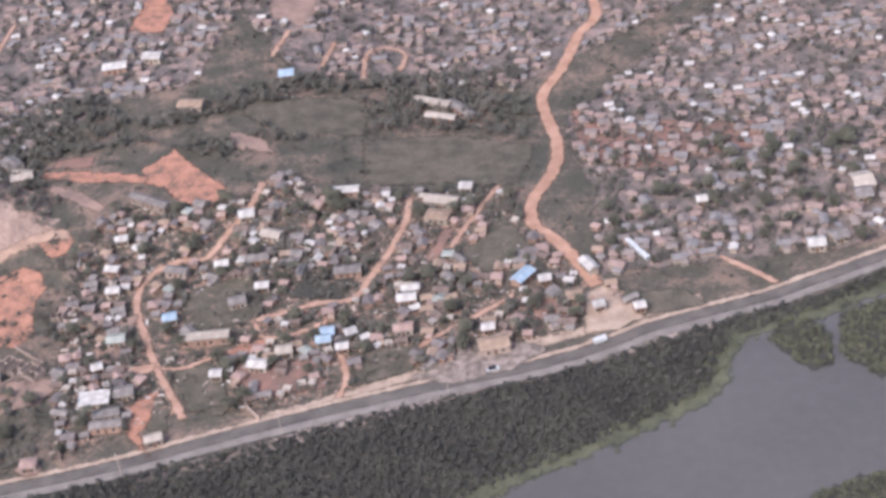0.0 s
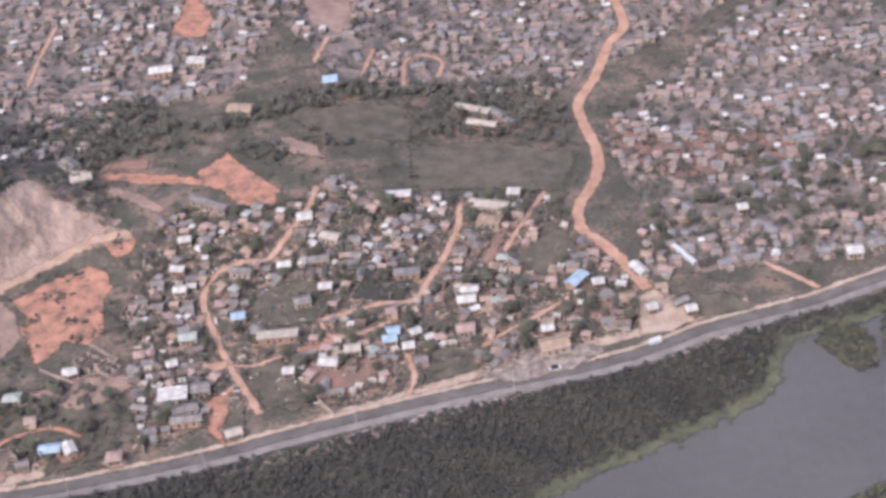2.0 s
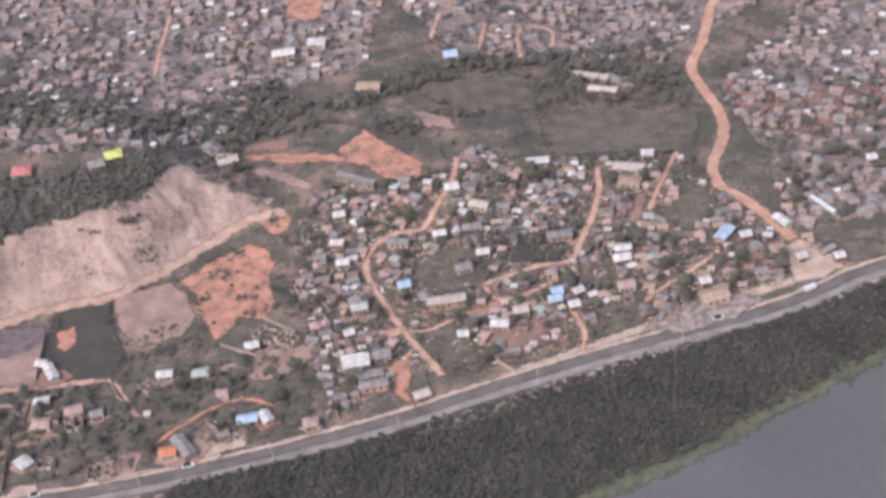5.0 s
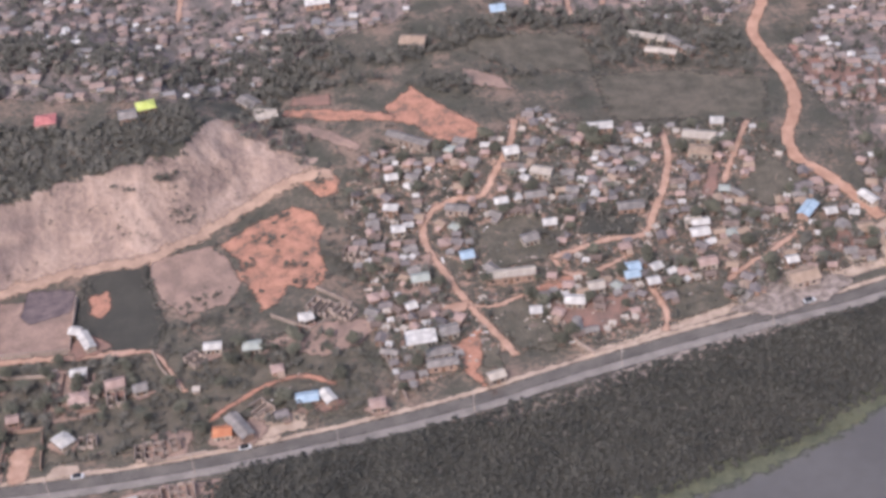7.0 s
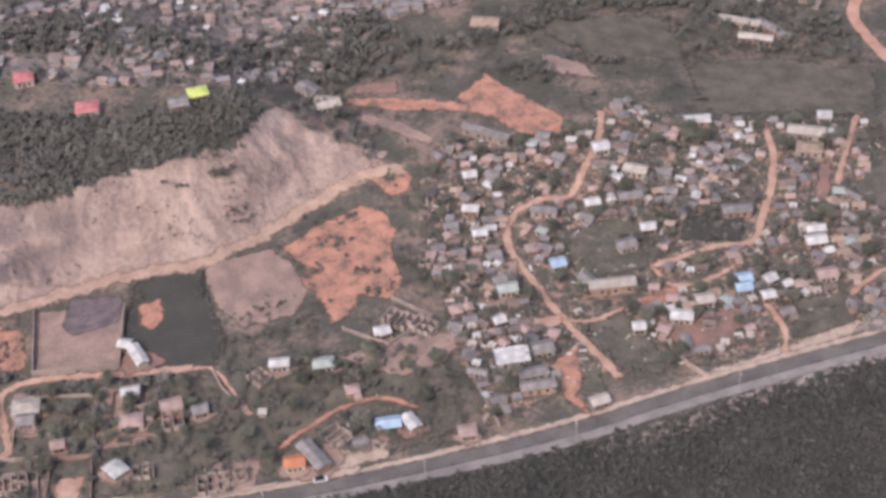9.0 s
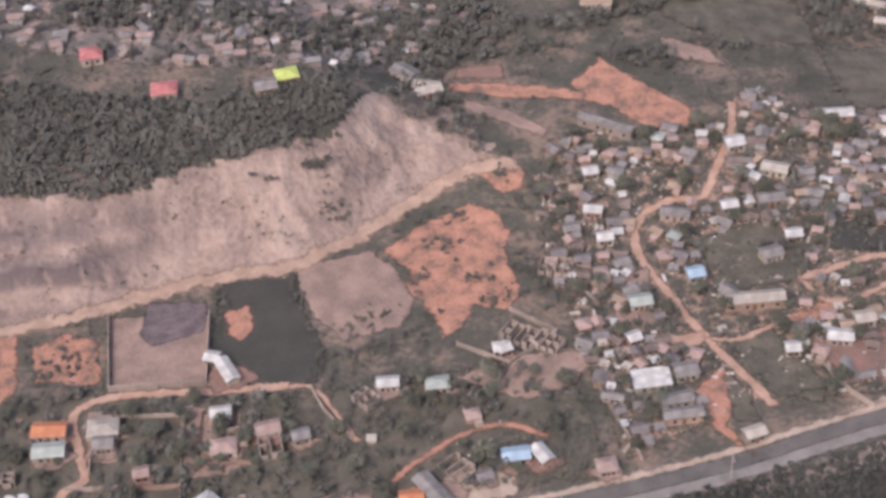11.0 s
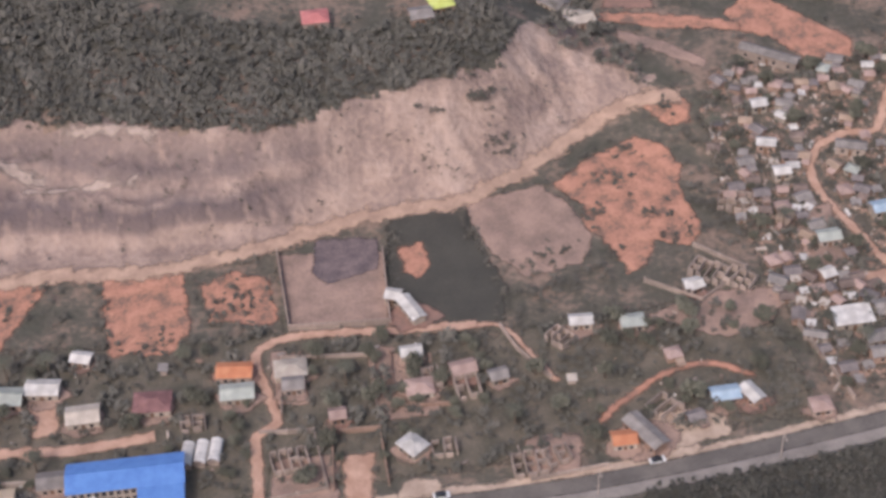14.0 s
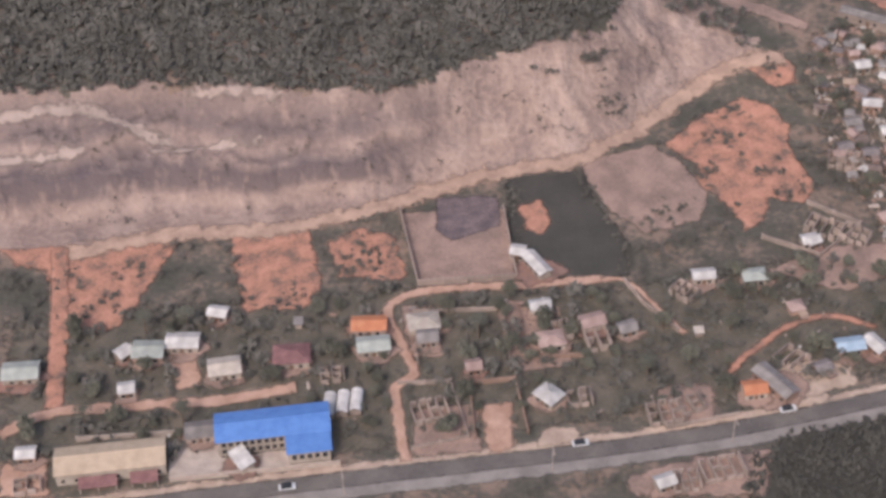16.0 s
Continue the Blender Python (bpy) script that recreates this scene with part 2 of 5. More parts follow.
BROW = ((-400, -130, -60, -21, 21, 56, 91, 112, 127, 150, 190), (205, 196, 190, 177, 168, 180, 188, 200, 222, 240, 250))


def cut(x, y):
    """0 at the foot of the quarry face, 1 at its brow; and how far past the hill's east side."""
    x, y = np.asarray(x, float) / PLAN, np.asarray(y, float) / PLAN
    yf, yt = np.interp(x, *FOOT), np.interp(x, *BROW)
    return (y - yf) / (yt - yf), (x - 126) * 0.834 + (y - 258) * 0.552


def height(x, y):
    x, y = np.asarray(x, float), np.asarray(y, float)
    u, d = cut(x, y)
    u = np.clip(u, 0, 1)
    x, y = x / PLAN, y / PLAN
    bench = smooth(30, -20, x)
    u = np.clip(u + bench * (0.07 * np.sin(x * 0.038 + 1.0) + 0.04 * np.sin(x * 0.11)) * np.sin(np.pi * u), 0, 1)
    prof = (1 - bench) * (0.75 * u + 0.25 * smooth(0, 1, u)) + bench * (0.14 * u + 0.40 * smooth(0.16, 0.38, u) + 0.18 * smooth(0.50, 0.66, u) + 0.28 * smooth(0.76, 0.97, u))
    z = 32 * prof * smooth(24, -34, d) * (1 - 0.75 * smooth(290, 430, y))
    z = z + 8 * smooth(130, 215, y) * smooth(345, 255, x) * smooth(-30, 10, d)
    return PLAN * (z - 10 * smooth(150, 300, y) * smooth(310, 390, x))


def level(x, y):
    return float(height(x, y))


def link_mesh(name, verts, faces, mats, index=None, smooth_faces=False):
    me = bpy.data.meshes.new(name)
    me.from_pydata(verts, [], faces)
    for m in mats:
        me.materials.append(m)
    if index is not None:
        me.polygons.foreach_set("material_index", index)
    if smooth_faces:
        me.polygons.foreach_set("use_smooth", [True] * len(me.polygons))
    me.update()
    return new(name, me)


def curve_points(pts, step=2.0):
    """Points along a smooth line through pts."""
    p = [Vector(q) for q in pts]
    p = [p[0] * 2 - p[1]] + p + [p[-1] * 2 - p[-2]]
    out = []
    for i in range(1, len(p) - 2):
        a, b, c, d = p[i - 1], p[i], p[i + 1], p[i + 2]
        k = max(1, int((c - b).length / step))
        for j in range(k):
            t = j / k
            out.append(0.5 * (2 * b + (c - a) * t + (2 * a - 5 * b + 4 * c - d) * t * t + (3 * b - a - 3 * c + d) * t ** 3))
    return out + [p[-2]]


def add_edge(ob, values):
    ob.data.attributes.new("edge", "FLOAT", "POINT").data.foreach_set("value", values)


def ribbon(name, pts, width, lift, mat, label, category, ragged=0.5, shift=0.0):
    """A road or track draped on the land, frayed at its sides."""
    line = curve_points(pts)
    out = 0.3 + ragged
    cols = [k * (width / 2 + out) for k in (-1, -0.66, -0.33, 0, 0.33, 0.66, 1)]
    verts, faces, rim = [], [], []
    for i, p in enumerate(line):
        t = (line[min(i + 1, len(line) - 1)] - line[max(i - 1, 0)]).normalized()
        nrm = Vector((-t.y, t.x))
        side = 0.5 * ragged * noise.noise(Vector((i * 0.2, 3, lift * 50)))
        for w in cols:
            q = p + nrm * (w + shift + side)
            verts.append((q.x, q.y, level(q.x, q.y) + lift))
            rim.append(min(width / 2 - abs(w), 2.0 * i, 2.0 * (len(line) - 1 - i)))
        if i:
            a = 7 * (i - 1)
            faces += [(a + j, a + j + 1, a + j + 8, a + j + 7) for j in range(6)]
    ob = link_mesh(name, verts, faces, [fading(mat, ragged, 0.15 + 0.5 * ragged)])
    add_edge(ob, rim)
    return tagged(ob, label, category, kind="structure")


def inside(x, y, poly):
    hit = False
    for (x1, y1), (x2, y2) in zip(poly, poly[1:] + poly[:1]):
        if (y1 > y) != (y2 > y) and x < (x2 - x1) * (y - y1) / (y2 - y1) + x1:
            hit = not hit
    return hit


def patch(name, poly, lift, mat, label, category, ragged=1.2, cell=1.0, kind="structure"):
    """A piece of open ground draped on the land, frayed at its rim."""
    p = np.array(poly)
    lo, hi = p.min(0) - 2.5 * ragged, p.max(0) + 2.5 * ragged
    cell = max(cell, (hi - lo).max() / 110)
    xs, ys = np.arange(lo[0], hi[0] + cell, cell), np.arange(lo[1], hi[1] + cell, cell)
    px, py = np.meshgrid(xs, ys, indexing="ij")
    hit, best = np.zeros(px.shape, bool), np.full(px.shape, 1e9)
    for (x1, y1), (x2, y2) in zip(poly, poly[1:] + poly[:1]):
        dx, dy = x2 - x1, y2 - y1
        t = np.clip(((px - x1) * dx + (py - y1) * dy) / (dx * dx + dy * dy + 1e-9), 0, 1)
        best = np.minimum(best, np.hypot(px - x1 - t * dx, py - y1 - t * dy))
        if dy:
            hit ^= ((y1 > py) != (y2 > py)) & (px < dx * (py - y1) / dy + x1)
    rim = np.where(hit, best, -best)
    ids = np.arange(px.size).reshape(px.shape)
    quads = np.stack([ids[:-1, :-1], ids[1:, :-1], ids[1:, 1:], ids[:-1, 1:]], -1)
    far_in = np.maximum.reduce([rim[:-1, :-1], rim[1:, :-1], rim[1:, 1:], rim[:-1, 1:]])
    quads = quads[far_in > -2.2 * ragged]
    used, back = np.unique(quads, return_inverse=True)
    v = np.stack([px, py, height(px, py) + lift], -1).reshape(-1, 3)[used]
    ob = link_mesh(name, v.tolist(), back.reshape(-1, 4).tolist(), [fading(mat, ragged, 0.2 + 0.35 * ragged)])
    add_edge(ob, rim.ravel()[used])
    return tagged(ob, label, category, kind=kind)


# pale ledges worn along the quarry's western benches: line and half width
LEDGES = [
    ([(-108.0, 133.0), (-93.1, 132.0), (-83.8, 132.4), (-75.9, 131.6), (-66.9, 130.3), (-60.2, 126.6), (-54.4, 123.6), (-47.3, 121.0)], 1.1),
    ([(-42.0, 130.5), (-33.7, 129.1), (-24.5, 126.4), (-15.5, 123.6)], 1.0),
    ([(-54.0, 119.5), (-40.0, 117.0), (-29.0, 115.7), (-22.0, 115.2)], 0.7),
    ([(-108.0, 120.5), (-94.0, 120.8), (-82.0, 120.5), (-70.8, 120.1)], 0.9),
]
# the ground: one sheet out to the horizon, finest on the quarry face
def lines(parts):
    out = []
    for a, b, s in parts:
        out += list(np.arange(a, b, s))
    return PLAN * np.array(out + [parts[-1][1]])


gx = lines([(-3600, -400, 400), (-400, -160, 20), (-160, 200, 1.5), (200, 660, 6), (660, 1100, 55), (1100, 3900, 400)])
gy = lines([(-3400, -200, 400), (-200, -80, 12), (-80, 124, 6), (124, 262, 1.5), (262, 560, 6), (560, 900, 55), (900, 4100, 400)])
X, Y = np.meshgrid(gx, gy, indexing="ij")
U, D = cut(X, Y)
Z = height(X, Y)
face_zone = ((U > 0.0) & (U < 1.0) & (D < 18)).astype(float)
gully = np.zeros_like(Z)
for i in range(len(gx)):
    for j in range(len(gy)):
        if face_zone[i, j]:
            x, y = gx[i], gy[j]
            rill = abs(noise.noise((x * 0.13 + 1.6 * noise.noise((x * 0.05, y * 0.07, 2)), y * 0.06 + 0.8 * noise.noise((x * 0.06, y * 0.06, 9)), 0)))
            gully[i, j] = (-2.2 * (0.5 - rill) + 0.9 * noise.noise((x * 0.4, y * 0.3, 4)) + 1.3 * noise.noise((x * 0.05, y * 0.12, 21))) * min(1, 5 * U[i, j], 6 * (1 - U[i, j])) * min(1, max(0, (18 - D[i, j]) / 20))
for k, (line, half) in enumerate(LEDGES):
    a, b = np.array(line[:-1]), np.array(line[1:])
    gap = np.full(Z.shape, 1e9)
    for p, q in zip(a, b):
        t = np.clip(((X - p[0]) * (q - p)[0] + (Y - p[1]) * (q - p)[1]) / ((q - p) ** 2).sum(), 0, 1)
        gap = np.minimum(gap, np.hypot(X - p[0] - t * (q - p)[0], Y - p[1] - t * (q - p)[1]))
    gully *= smooth(half * 0.6, half + 2.5, gap)
Z += gully
Z -= 0.02
ny = len(gy)
idx = np.arange(len(gx) * ny).reshape(len(gx), ny)
quads = np.stack([idx[:-1, :-1], idx[1:, :-1], idx[1:, 1:], idx[:-1, 1:]], -1).reshape(-1, 4)
mid = 0.25 * (U[:-1, :-1] + U[1:, :-1] + U[1:, 1:] + U[:-1, 1:])
midd = 0.25 * (D[:-1, :-1] + D[1:, :-1] + D[1:, 1:] + D[:-1, 1:])
zone = np.zeros(mid.shape, int)
for i in range(mid.shape[0]):
    for j in range(mid.shape[1]):
        if -0.4 < mid[i, j] < 1.2 and midd[i, j] < 24:
            wob = 0.13 * noise.noise((gx[i] * 0.06, gy[j] * 0.06, 8)) + 0.06 * noise.noise((gx[i] * 0.3, gy[j] * 0.3, 8))
            if -0.09 < mid[i, j] + 0.4 * wob and mid[i, j] + wob < 0.97 and midd[i, j] + 60 * wob < 14:
                zone[i, j] = 1
ground = link_mesh("ground", np.stack([X, Y, Z], -1).reshape(-1, 3).tolist(), quads.tolist(), [M["scrub"], M["quarry"]], zone.ravel().tolist(), True)
tagged(ground, "dry green scrub land with a pale eroded quarry face cut into a hill", "ground", kind="structure")
for line, half in LEDGES:
    ribbon("ledge", line, 2 * half, 0.22, M["ledge"], "pale worn ledge along the quarry face", "ledge", 1.1)
# ---------------------------------------------------------------- roads, tracks and bare ground
# line, width and lift of each dirt track
TRACKS = [
    ([(332.3, 311.7), (335.1, 272.6), (325.9, 254.9), (318.1, 232.2), (307.4, 209.4), (307.4, 193.1), (309.6, 167.6), (306.7, 147.0), (297.5, 125.7), (296.8, 110.8), (302.5, 100.8), (308.8, 87.3), (314.5, 70.3)], 4.7, 0.420),
    ([(181.8, 28.4), (171.8, 52.5), (163.3, 78.8), (159.8, 95.8), (163.3, 107.2), (173.2, 112.9), (182.5, 112.9), (189.6, 124.2), (197.4, 139.2), (201.6, 153.4)], 2.56, 0.430),
    ([(200.2, 74.5), (216.5, 78.8), (222.2, 80.2), (234.3, 80.2), (240.0, 90.9), (247.1, 105.8), (252.8, 123.5), (254.2, 139.2)], 2.7, 0.440),
    ([(267.7, 102.2), (275.5, 118.6), (286.8, 140.6)], 2.27, 0.450),
    ([(200.9, 75.3), (205.9, 64.6), (218.7, 66.0), (226.5, 70.3)], 2.13, 0.460),
    ([(252.8, 47.6), (262.0, 54.7), (271.9, 60.3), (287.6, 71.7)], 2.13, 0.470),
    ([(83.8, 308.8), (79.5, 280.4), (77.4, 254.2)], 2.13, 0.480),
    ([(230.0, 54.7), (232.2, 39.0), (230.0, 29.8)], 2.13, 0.490),
    ([(355.7, 78.1), (362.1, 71.0), (371.3, 59.6)], 2.13, 0.500),
    ([(206.6, 271.9), (200.2, 249.2)], 2.13, 0.510),
    ([(225.8, 262.0), (220.1, 237.1)], 2.13, 0.520),
    ([(237.1, 227.2), (238.6, 250.6), (245.7, 257.7), (254.2, 252.8), (251.3, 237.8)], 2.13, 0.530),
    ([(1.4, 5.0), (1.4, 19.9), (2.1, 29.1), (7.1, 32.7), (5.7, 41.9), (3.5, 54.0), (7.1, 59.6), (17.8, 61.1), (38.3, 58.9), (54.1, 57.7), (60.0, 57.0)], 2.7, 0.540),
    ([(58.0, 57.4), (66.0, 55.4), (71.0, 45.4), (76.0, 34.1)], 1.5, 0.535),
    ([(83.1, 19.2), (92.3, 26.3), (102.2, 31.9), (114.3, 33.4), (124.2, 27.0)], 1.85, 0.550),
    ([(-79.5, 95.1), (-79.5, 69.6), (-80.9, 36.2)], 4.5, 0.560),
    ([(-93.7, 30.5), (-80.9, 35.5), (-59.6, 34.1), (-39.0, 32.6), (-22.0, 33.5)], 3.3, 0.570),
    ([(169.7, 56.1), (178.9, 53.8), (189.0, 58.0)], 1.6, 0.580),
    ([(-79.5, 93.0), (-49.7, 95.1), (-19.9, 92.3), (11.4, 97.3), (35.5, 103.7), (61.1, 105.8), (79.5, 113.6), (105.1, 131.3), (122.1, 136.3), (132.1, 134.9)], 5.4, 0.30),
]
# outline, surface and description of each piece of open ground
PATCHES = [
    ([(89.5, 107.9), (100.8, 117.1), (116.4, 124.2), (124.2, 116.4), (125.7, 108.6), (122.8, 100.8), (125.7, 83.8), (120.0, 76.7), (111.5, 80.9), (107.2, 71.7), (102.2, 69.6), (98.0, 83.8), (93.7, 90.2), (95.8, 98.0)], "orange_earth", "scraped orange earth with patches of scrub", "bare earth"),
    ([(117.9, 138.4), (129.2, 137.0), (134.2, 132.1), (132.1, 124.2), (125.7, 125.0), (120.7, 132.8)], "orange_earth", "bare orange earth at the end of the quarry track", "bare earth"),
    ([(61.8, 105.1), (85.9, 108.6), (92.3, 98.7), (95.8, 84.5), (90.9, 75.3), (75.3, 73.1), (68.2, 83.8)], "pale_earth", "pale dry cleared field", "field"),
    ([(43.3, 102.9), (64.6, 104.4), (64.6, 89.5), (69.6, 72.4), (66.7, 57.5), (44.7, 60.3), (39.0, 73.8)], "dark_grass", "dark overgrown field", "field"),
    ([(44.0, 89.5), (50.4, 90.9), (51.8, 83.8), (48.3, 77.4), (44.0, 80.2)], "orange_earth", "small orange bare spot in an overgrown field", "bare earth"),
    ([(12.1, 93.0), (39.8, 89.5), (38.3, 61.8), (12.8, 63.9)], "pale_earth", "pale pinkish earth inside a walled plot", "bare earth"),
    ([(22.7, 97.3), (39.0, 95.1), (38.3, 83.1), (24.1, 79.5), (20.6, 83.8)], "purple_soil", "dark purplish rubble inside a walled plot", "bare earth"),
    ([(-34.1, 95.1), (-12.8, 92.3), (-12.1, 69.6), (-17.0, 61.1), (-32.7, 63.2), (-34.1, 78.1)], "orange_earth", "graded orange earth plot", "bare earth"),
    ([(-8.5, 84.5), (0.7, 88.8), (9.2, 83.8), (9.9, 67.5), (5.7, 66.7), (-7.1, 71.0)], "orange_earth", "graded orange earth plot with weeds", "bare earth"),
    ([(-95.1, 98.0), (-47.6, 93.0), (-55.4, 78.1), (-64.6, 62.5), (-73.1, 61.8), (-78.1, 67.5), (-83.1, 87.3), (-90.9, 90.9)], "orange_earth", "eroded orange earth slope", "bare earth"),
    ([(154.8, 171.1), (166.1, 182.5), (176.8, 166.1), (188.1, 151.9), (185.3, 141.3), (173.2, 144.1), (164.0, 156.9), (156.9, 161.9)], "orange_earth", "fan of bare orange earth", "bare earth"),
    ([(116.4, 178.9), (133.5, 175.4), (157.6, 166.1), (156.9, 161.9), (132.8, 167.6), (116.4, 174.7)], "orange_earth", "bare orange earth strip", "bare earth"),
    ([(120.7, 186.0), (134.9, 186.0), (134.2, 178.2), (118.6, 181.0)], "red_earth", "bare reddish earth", "bare earth"),
    ([(121.4, 168.3), (132.1, 161.9), (143.4, 148.4), (141.3, 145.5), (129.2, 156.2), (120.0, 164.0)], "pale_earth", "pale earth strip", "bare earth"),
    ([(188.9, 58.9), (198.1, 63.2), (208.0, 65.3), (206.6, 60.3), (195.2, 56.1)], "orange_earth", "bare orange yard", "bare earth"),
    ([(163.3, 38.3), (172.5, 45.4), (174.7, 37.6), (168.3, 24.8), (171.8, 13.5), (164.7, 22.7)], "orange_earth", "orange earth forecourt by the highway", "bare earth"),
    ([(317.4, 170.4), (346.5, 178.2), (389.8, 161.9), (386.2, 143.4), (364.9, 144.1), (342.9, 136.3), (319.5, 151.2)], "red_earth", "trodden broad reddish ground with huts", "bare earth"),
    ([(237.1, 182.5), (267.7, 187.4), (301.8, 169.7), (293.2, 139.2), (259.9, 148.4), (238.6, 149.1)], "grass", "flat green field at the edge of town", "field"),
    ([(193.8, 216.5), (237.1, 215.1), (239.3, 186.7), (208.7, 185.3), (190.3, 203.8)], "grass", "flat green field", "field"),
    ([(195.2, 306.7), (215.8, 308.8), (218.0, 289.7), (211.6, 274.1), (198.8, 284.7)], "pale_earth", "pale clay clearing", "bare earth"),
    ([(136.3, 287.6), (144.1, 329.4), (155.5, 298.9), (151.9, 281.2)], "orange_earth", "orange clay cutting", "bare earth"),
    ([(171.8, 43.3), (176.1, 37.6), (176.8, 23.4), (170.4, 25.6)], "grass", "dry grassy yard", "field"),
    ([(174.7, 47.6), (184.6, 48.3), (196.7, 33.4), (193.8, 27.7), (183.2, 33.4)], "grass", "green plot beside a track", "field"),
    ([(201.6, 41.9), (218.0, 46.1), (219.4, 38.3), (203.8, 36.9)], "red_earth", "reddish market ground", "bare earth"),
    ([(252.0, 35.5), (271.2, 46.9), (286.1, 47.6), (296.1, 41.2), (284.7, 33.4), (266.2, 29.1)], "rubble", "wide sandy verge", "verge"),
    ([(310.3, 67.5), (316.7, 71.0), (328.7, 51.8), (317.4, 46.1), (308.1, 46.9)], "sand", "sandy open ground by the junction", "verge"),
    ([(327.3, 64.6), (342.2, 63.2), (347.9, 53.2), (327.3, 51.8)], "grass", "green field by the highway", "field"),
    ([(31.2, 54.7), (44.7, 51.8), (46.9, 28.4), (31.2, 29.1)], "pale_earth", "trodden earth of a house plot", "bare earth"),
    ([(7.1, 56.8), (14.9, 56.8), (15.6, 37.6), (7.8, 38.3)], "pale_earth", "trodden earth of a house plot", "bare earth"),
    ([(90.2, 15.6), (102.2, 15.6), (105.8, 6.4), (93.0, 4.3)], "sand", "pale sandy yard", "bare earth"),
    ([(5.7, 21.3), (20.6, 19.9), (19.2, 5.0), (3.5, 6.4)], "pale_earth", "rubble-strewn pale yard", "bare earth"),
    ([(21.3, 19.9), (29.1, 19.2), (27.0, 4.3), (21.3, 4.3)], "track_earth", "bare orange-tan plot", "bare earth"),
    ([(34.8, 9.9), (43.3, 9.2), (42.6, 4.3), (32.7, 4.3)], "sand", "pale forecourt", "bare earth"),
    ([(64.6, 17.8), (78.1, 17.0), (76.0, 5.0), (63.9, 5.7)], "pale_earth", "trodden earth of a building plot", "bare earth"),
    ([(94.4, 19.9), (112.9, 18.5), (112.9, 9.9), (95.8, 7.8)], "sand", "pale sandy yard beside the highway", "bare earth"),
    ([(-52.5, 48.3), (-45.4, 48.3), (-44.7, 38.3), (-51.1, 38.3)], "track_earth", "bare earth drive", "bare earth"),
    ([(-93.0, 20.6), (-83.1, 19.9), (-81.6, 9.2), (-93.0, 11.4)], "track_earth", "bare earth corner by the track", "bare earth"),
    ([(102.2, 52.5), (119.3, 58.9), (141.3, 56.8), (134.2, 46.1), (120.7, 41.2)], "pale_earth", "trodden earth of a compound", "bare earth"),
    ([(150.5, 83.8), (161.2, 87.3), (158.3, 61.1), (147.7, 58.2)], "pale_earth", "trodden earth between houses", "bare earth"),
    ([(265.5, 115.0), (269.8, 114.3), (262.7, 94.4), (258.4, 95.1)], "red_earth", "reddish earth lane", "bare earth"),
    ([(159.8, 58.2), (170.4, 58.9), (169.0, 54.0), (160.5, 53.2)], "track_earth", "bare earth corner", "bare earth"),
    ([(278.3, 103.7), (289.0, 106.5), (289.7, 94.4), (279.7, 93.0)], "red_earth", "reddish yard", "bare earth"),
    ([(292.5, 67.5), (306.7, 68.2), (308.8, 55.4), (293.9, 55.4)], "red_earth", "reddish open ground", "bare earth"),
    ([(317.4, 195.2), (317.4, 170.4), (330.1, 153.4), (331.6, 181.8)], "red_earth", "trodden reddish cleared ground", "bare earth"),
    ([(186.0, 191.0), (199.5, 183.9), (204.5, 173.2), (188.9, 178.2)], "pale_earth", "pale clearing", "bare earth"),
    ([(50.4, -8.5), (70.3, -5.7), (85.9, -6.4), (81.6, -19.9), (51.8, -14.2)], "pale_earth", "pale earth plot beside the highway", "bare earth"),
]
PATCHES += [
    ([(177.2, 95.4), (194.8, 101.2), (210.7, 89.6), (198.5, 74.0), (177.7, 72.9)], "grass", "rough green plot among the houses", "field"),
    ([(174.4, 55.9), (187.7, 57.1), (197.4, 32.7), (183.4, 31.2)], "grass", "rough green plot beside a track", "field"),
    ([(238.7, 51.5), (255.7, 50.8), (253.5, 38.0), (234.0, 33.8)], "grass", "rough green plot above the highway", "field"),
    ([(218.1, 98.2), (235.6, 93.2), (230.6, 80.5), (212.4, 85.6)], "dark_grass", "dark green thicket ground", "field"),
    ([(196.1, 50.1), (222.5, 51.0), (226.4, 35.8), (202.3, 32.9)], "red_earth", "trodden reddish market yard", "bare earth"),
    ([(286.5, 119.4), (295.1, 97.9), (279.5, 84.3), (271.5, 97.4)], "grass", "green slope beside the orange road", "field"),
]
# place, length, depth, turn, roof colour and roof shape of the houses
HOUSES = []
HOUSES += [
    (-39.1, 61.1, 4.8, 4.3, -20, 'white', 'g'),
    (-48.5, 52.3, 8.0, 5.7, -10, 'white', 'g'),
    (-57.1, 50.7, 7.6, 6.4, -10, 'green', 'g'),
    (-63.3, 51.2, 3.8, 4.2, 35, 'white', 'g'),
    (-38.8, 41.5, 7.7, 6.4, 0, 'cream', 'g'),
    (-22.1, 42.7, 8.8, 7.1, -5, 'maroon', 'h'),
    (-1.8, 49.8, 8.5, 5.7, -8, 'orange', 'g'),
    (-1.6, 42.5, 7.9, 5.7, -3, 'green', 'g'),
    (11.9, 48.2, 7.7, 6.4, -1, 'cream', 'h'),
    (-88.6, 49.0, 8.7, 6.4, -5, 'green', 'g'),
    (-62.9, 38.6, 3.8, 4.2, 0, 'white', 'g'),
    (114.2, 21.2, 6.7, 5.0, 0, 'lightblue', 'g'),
]
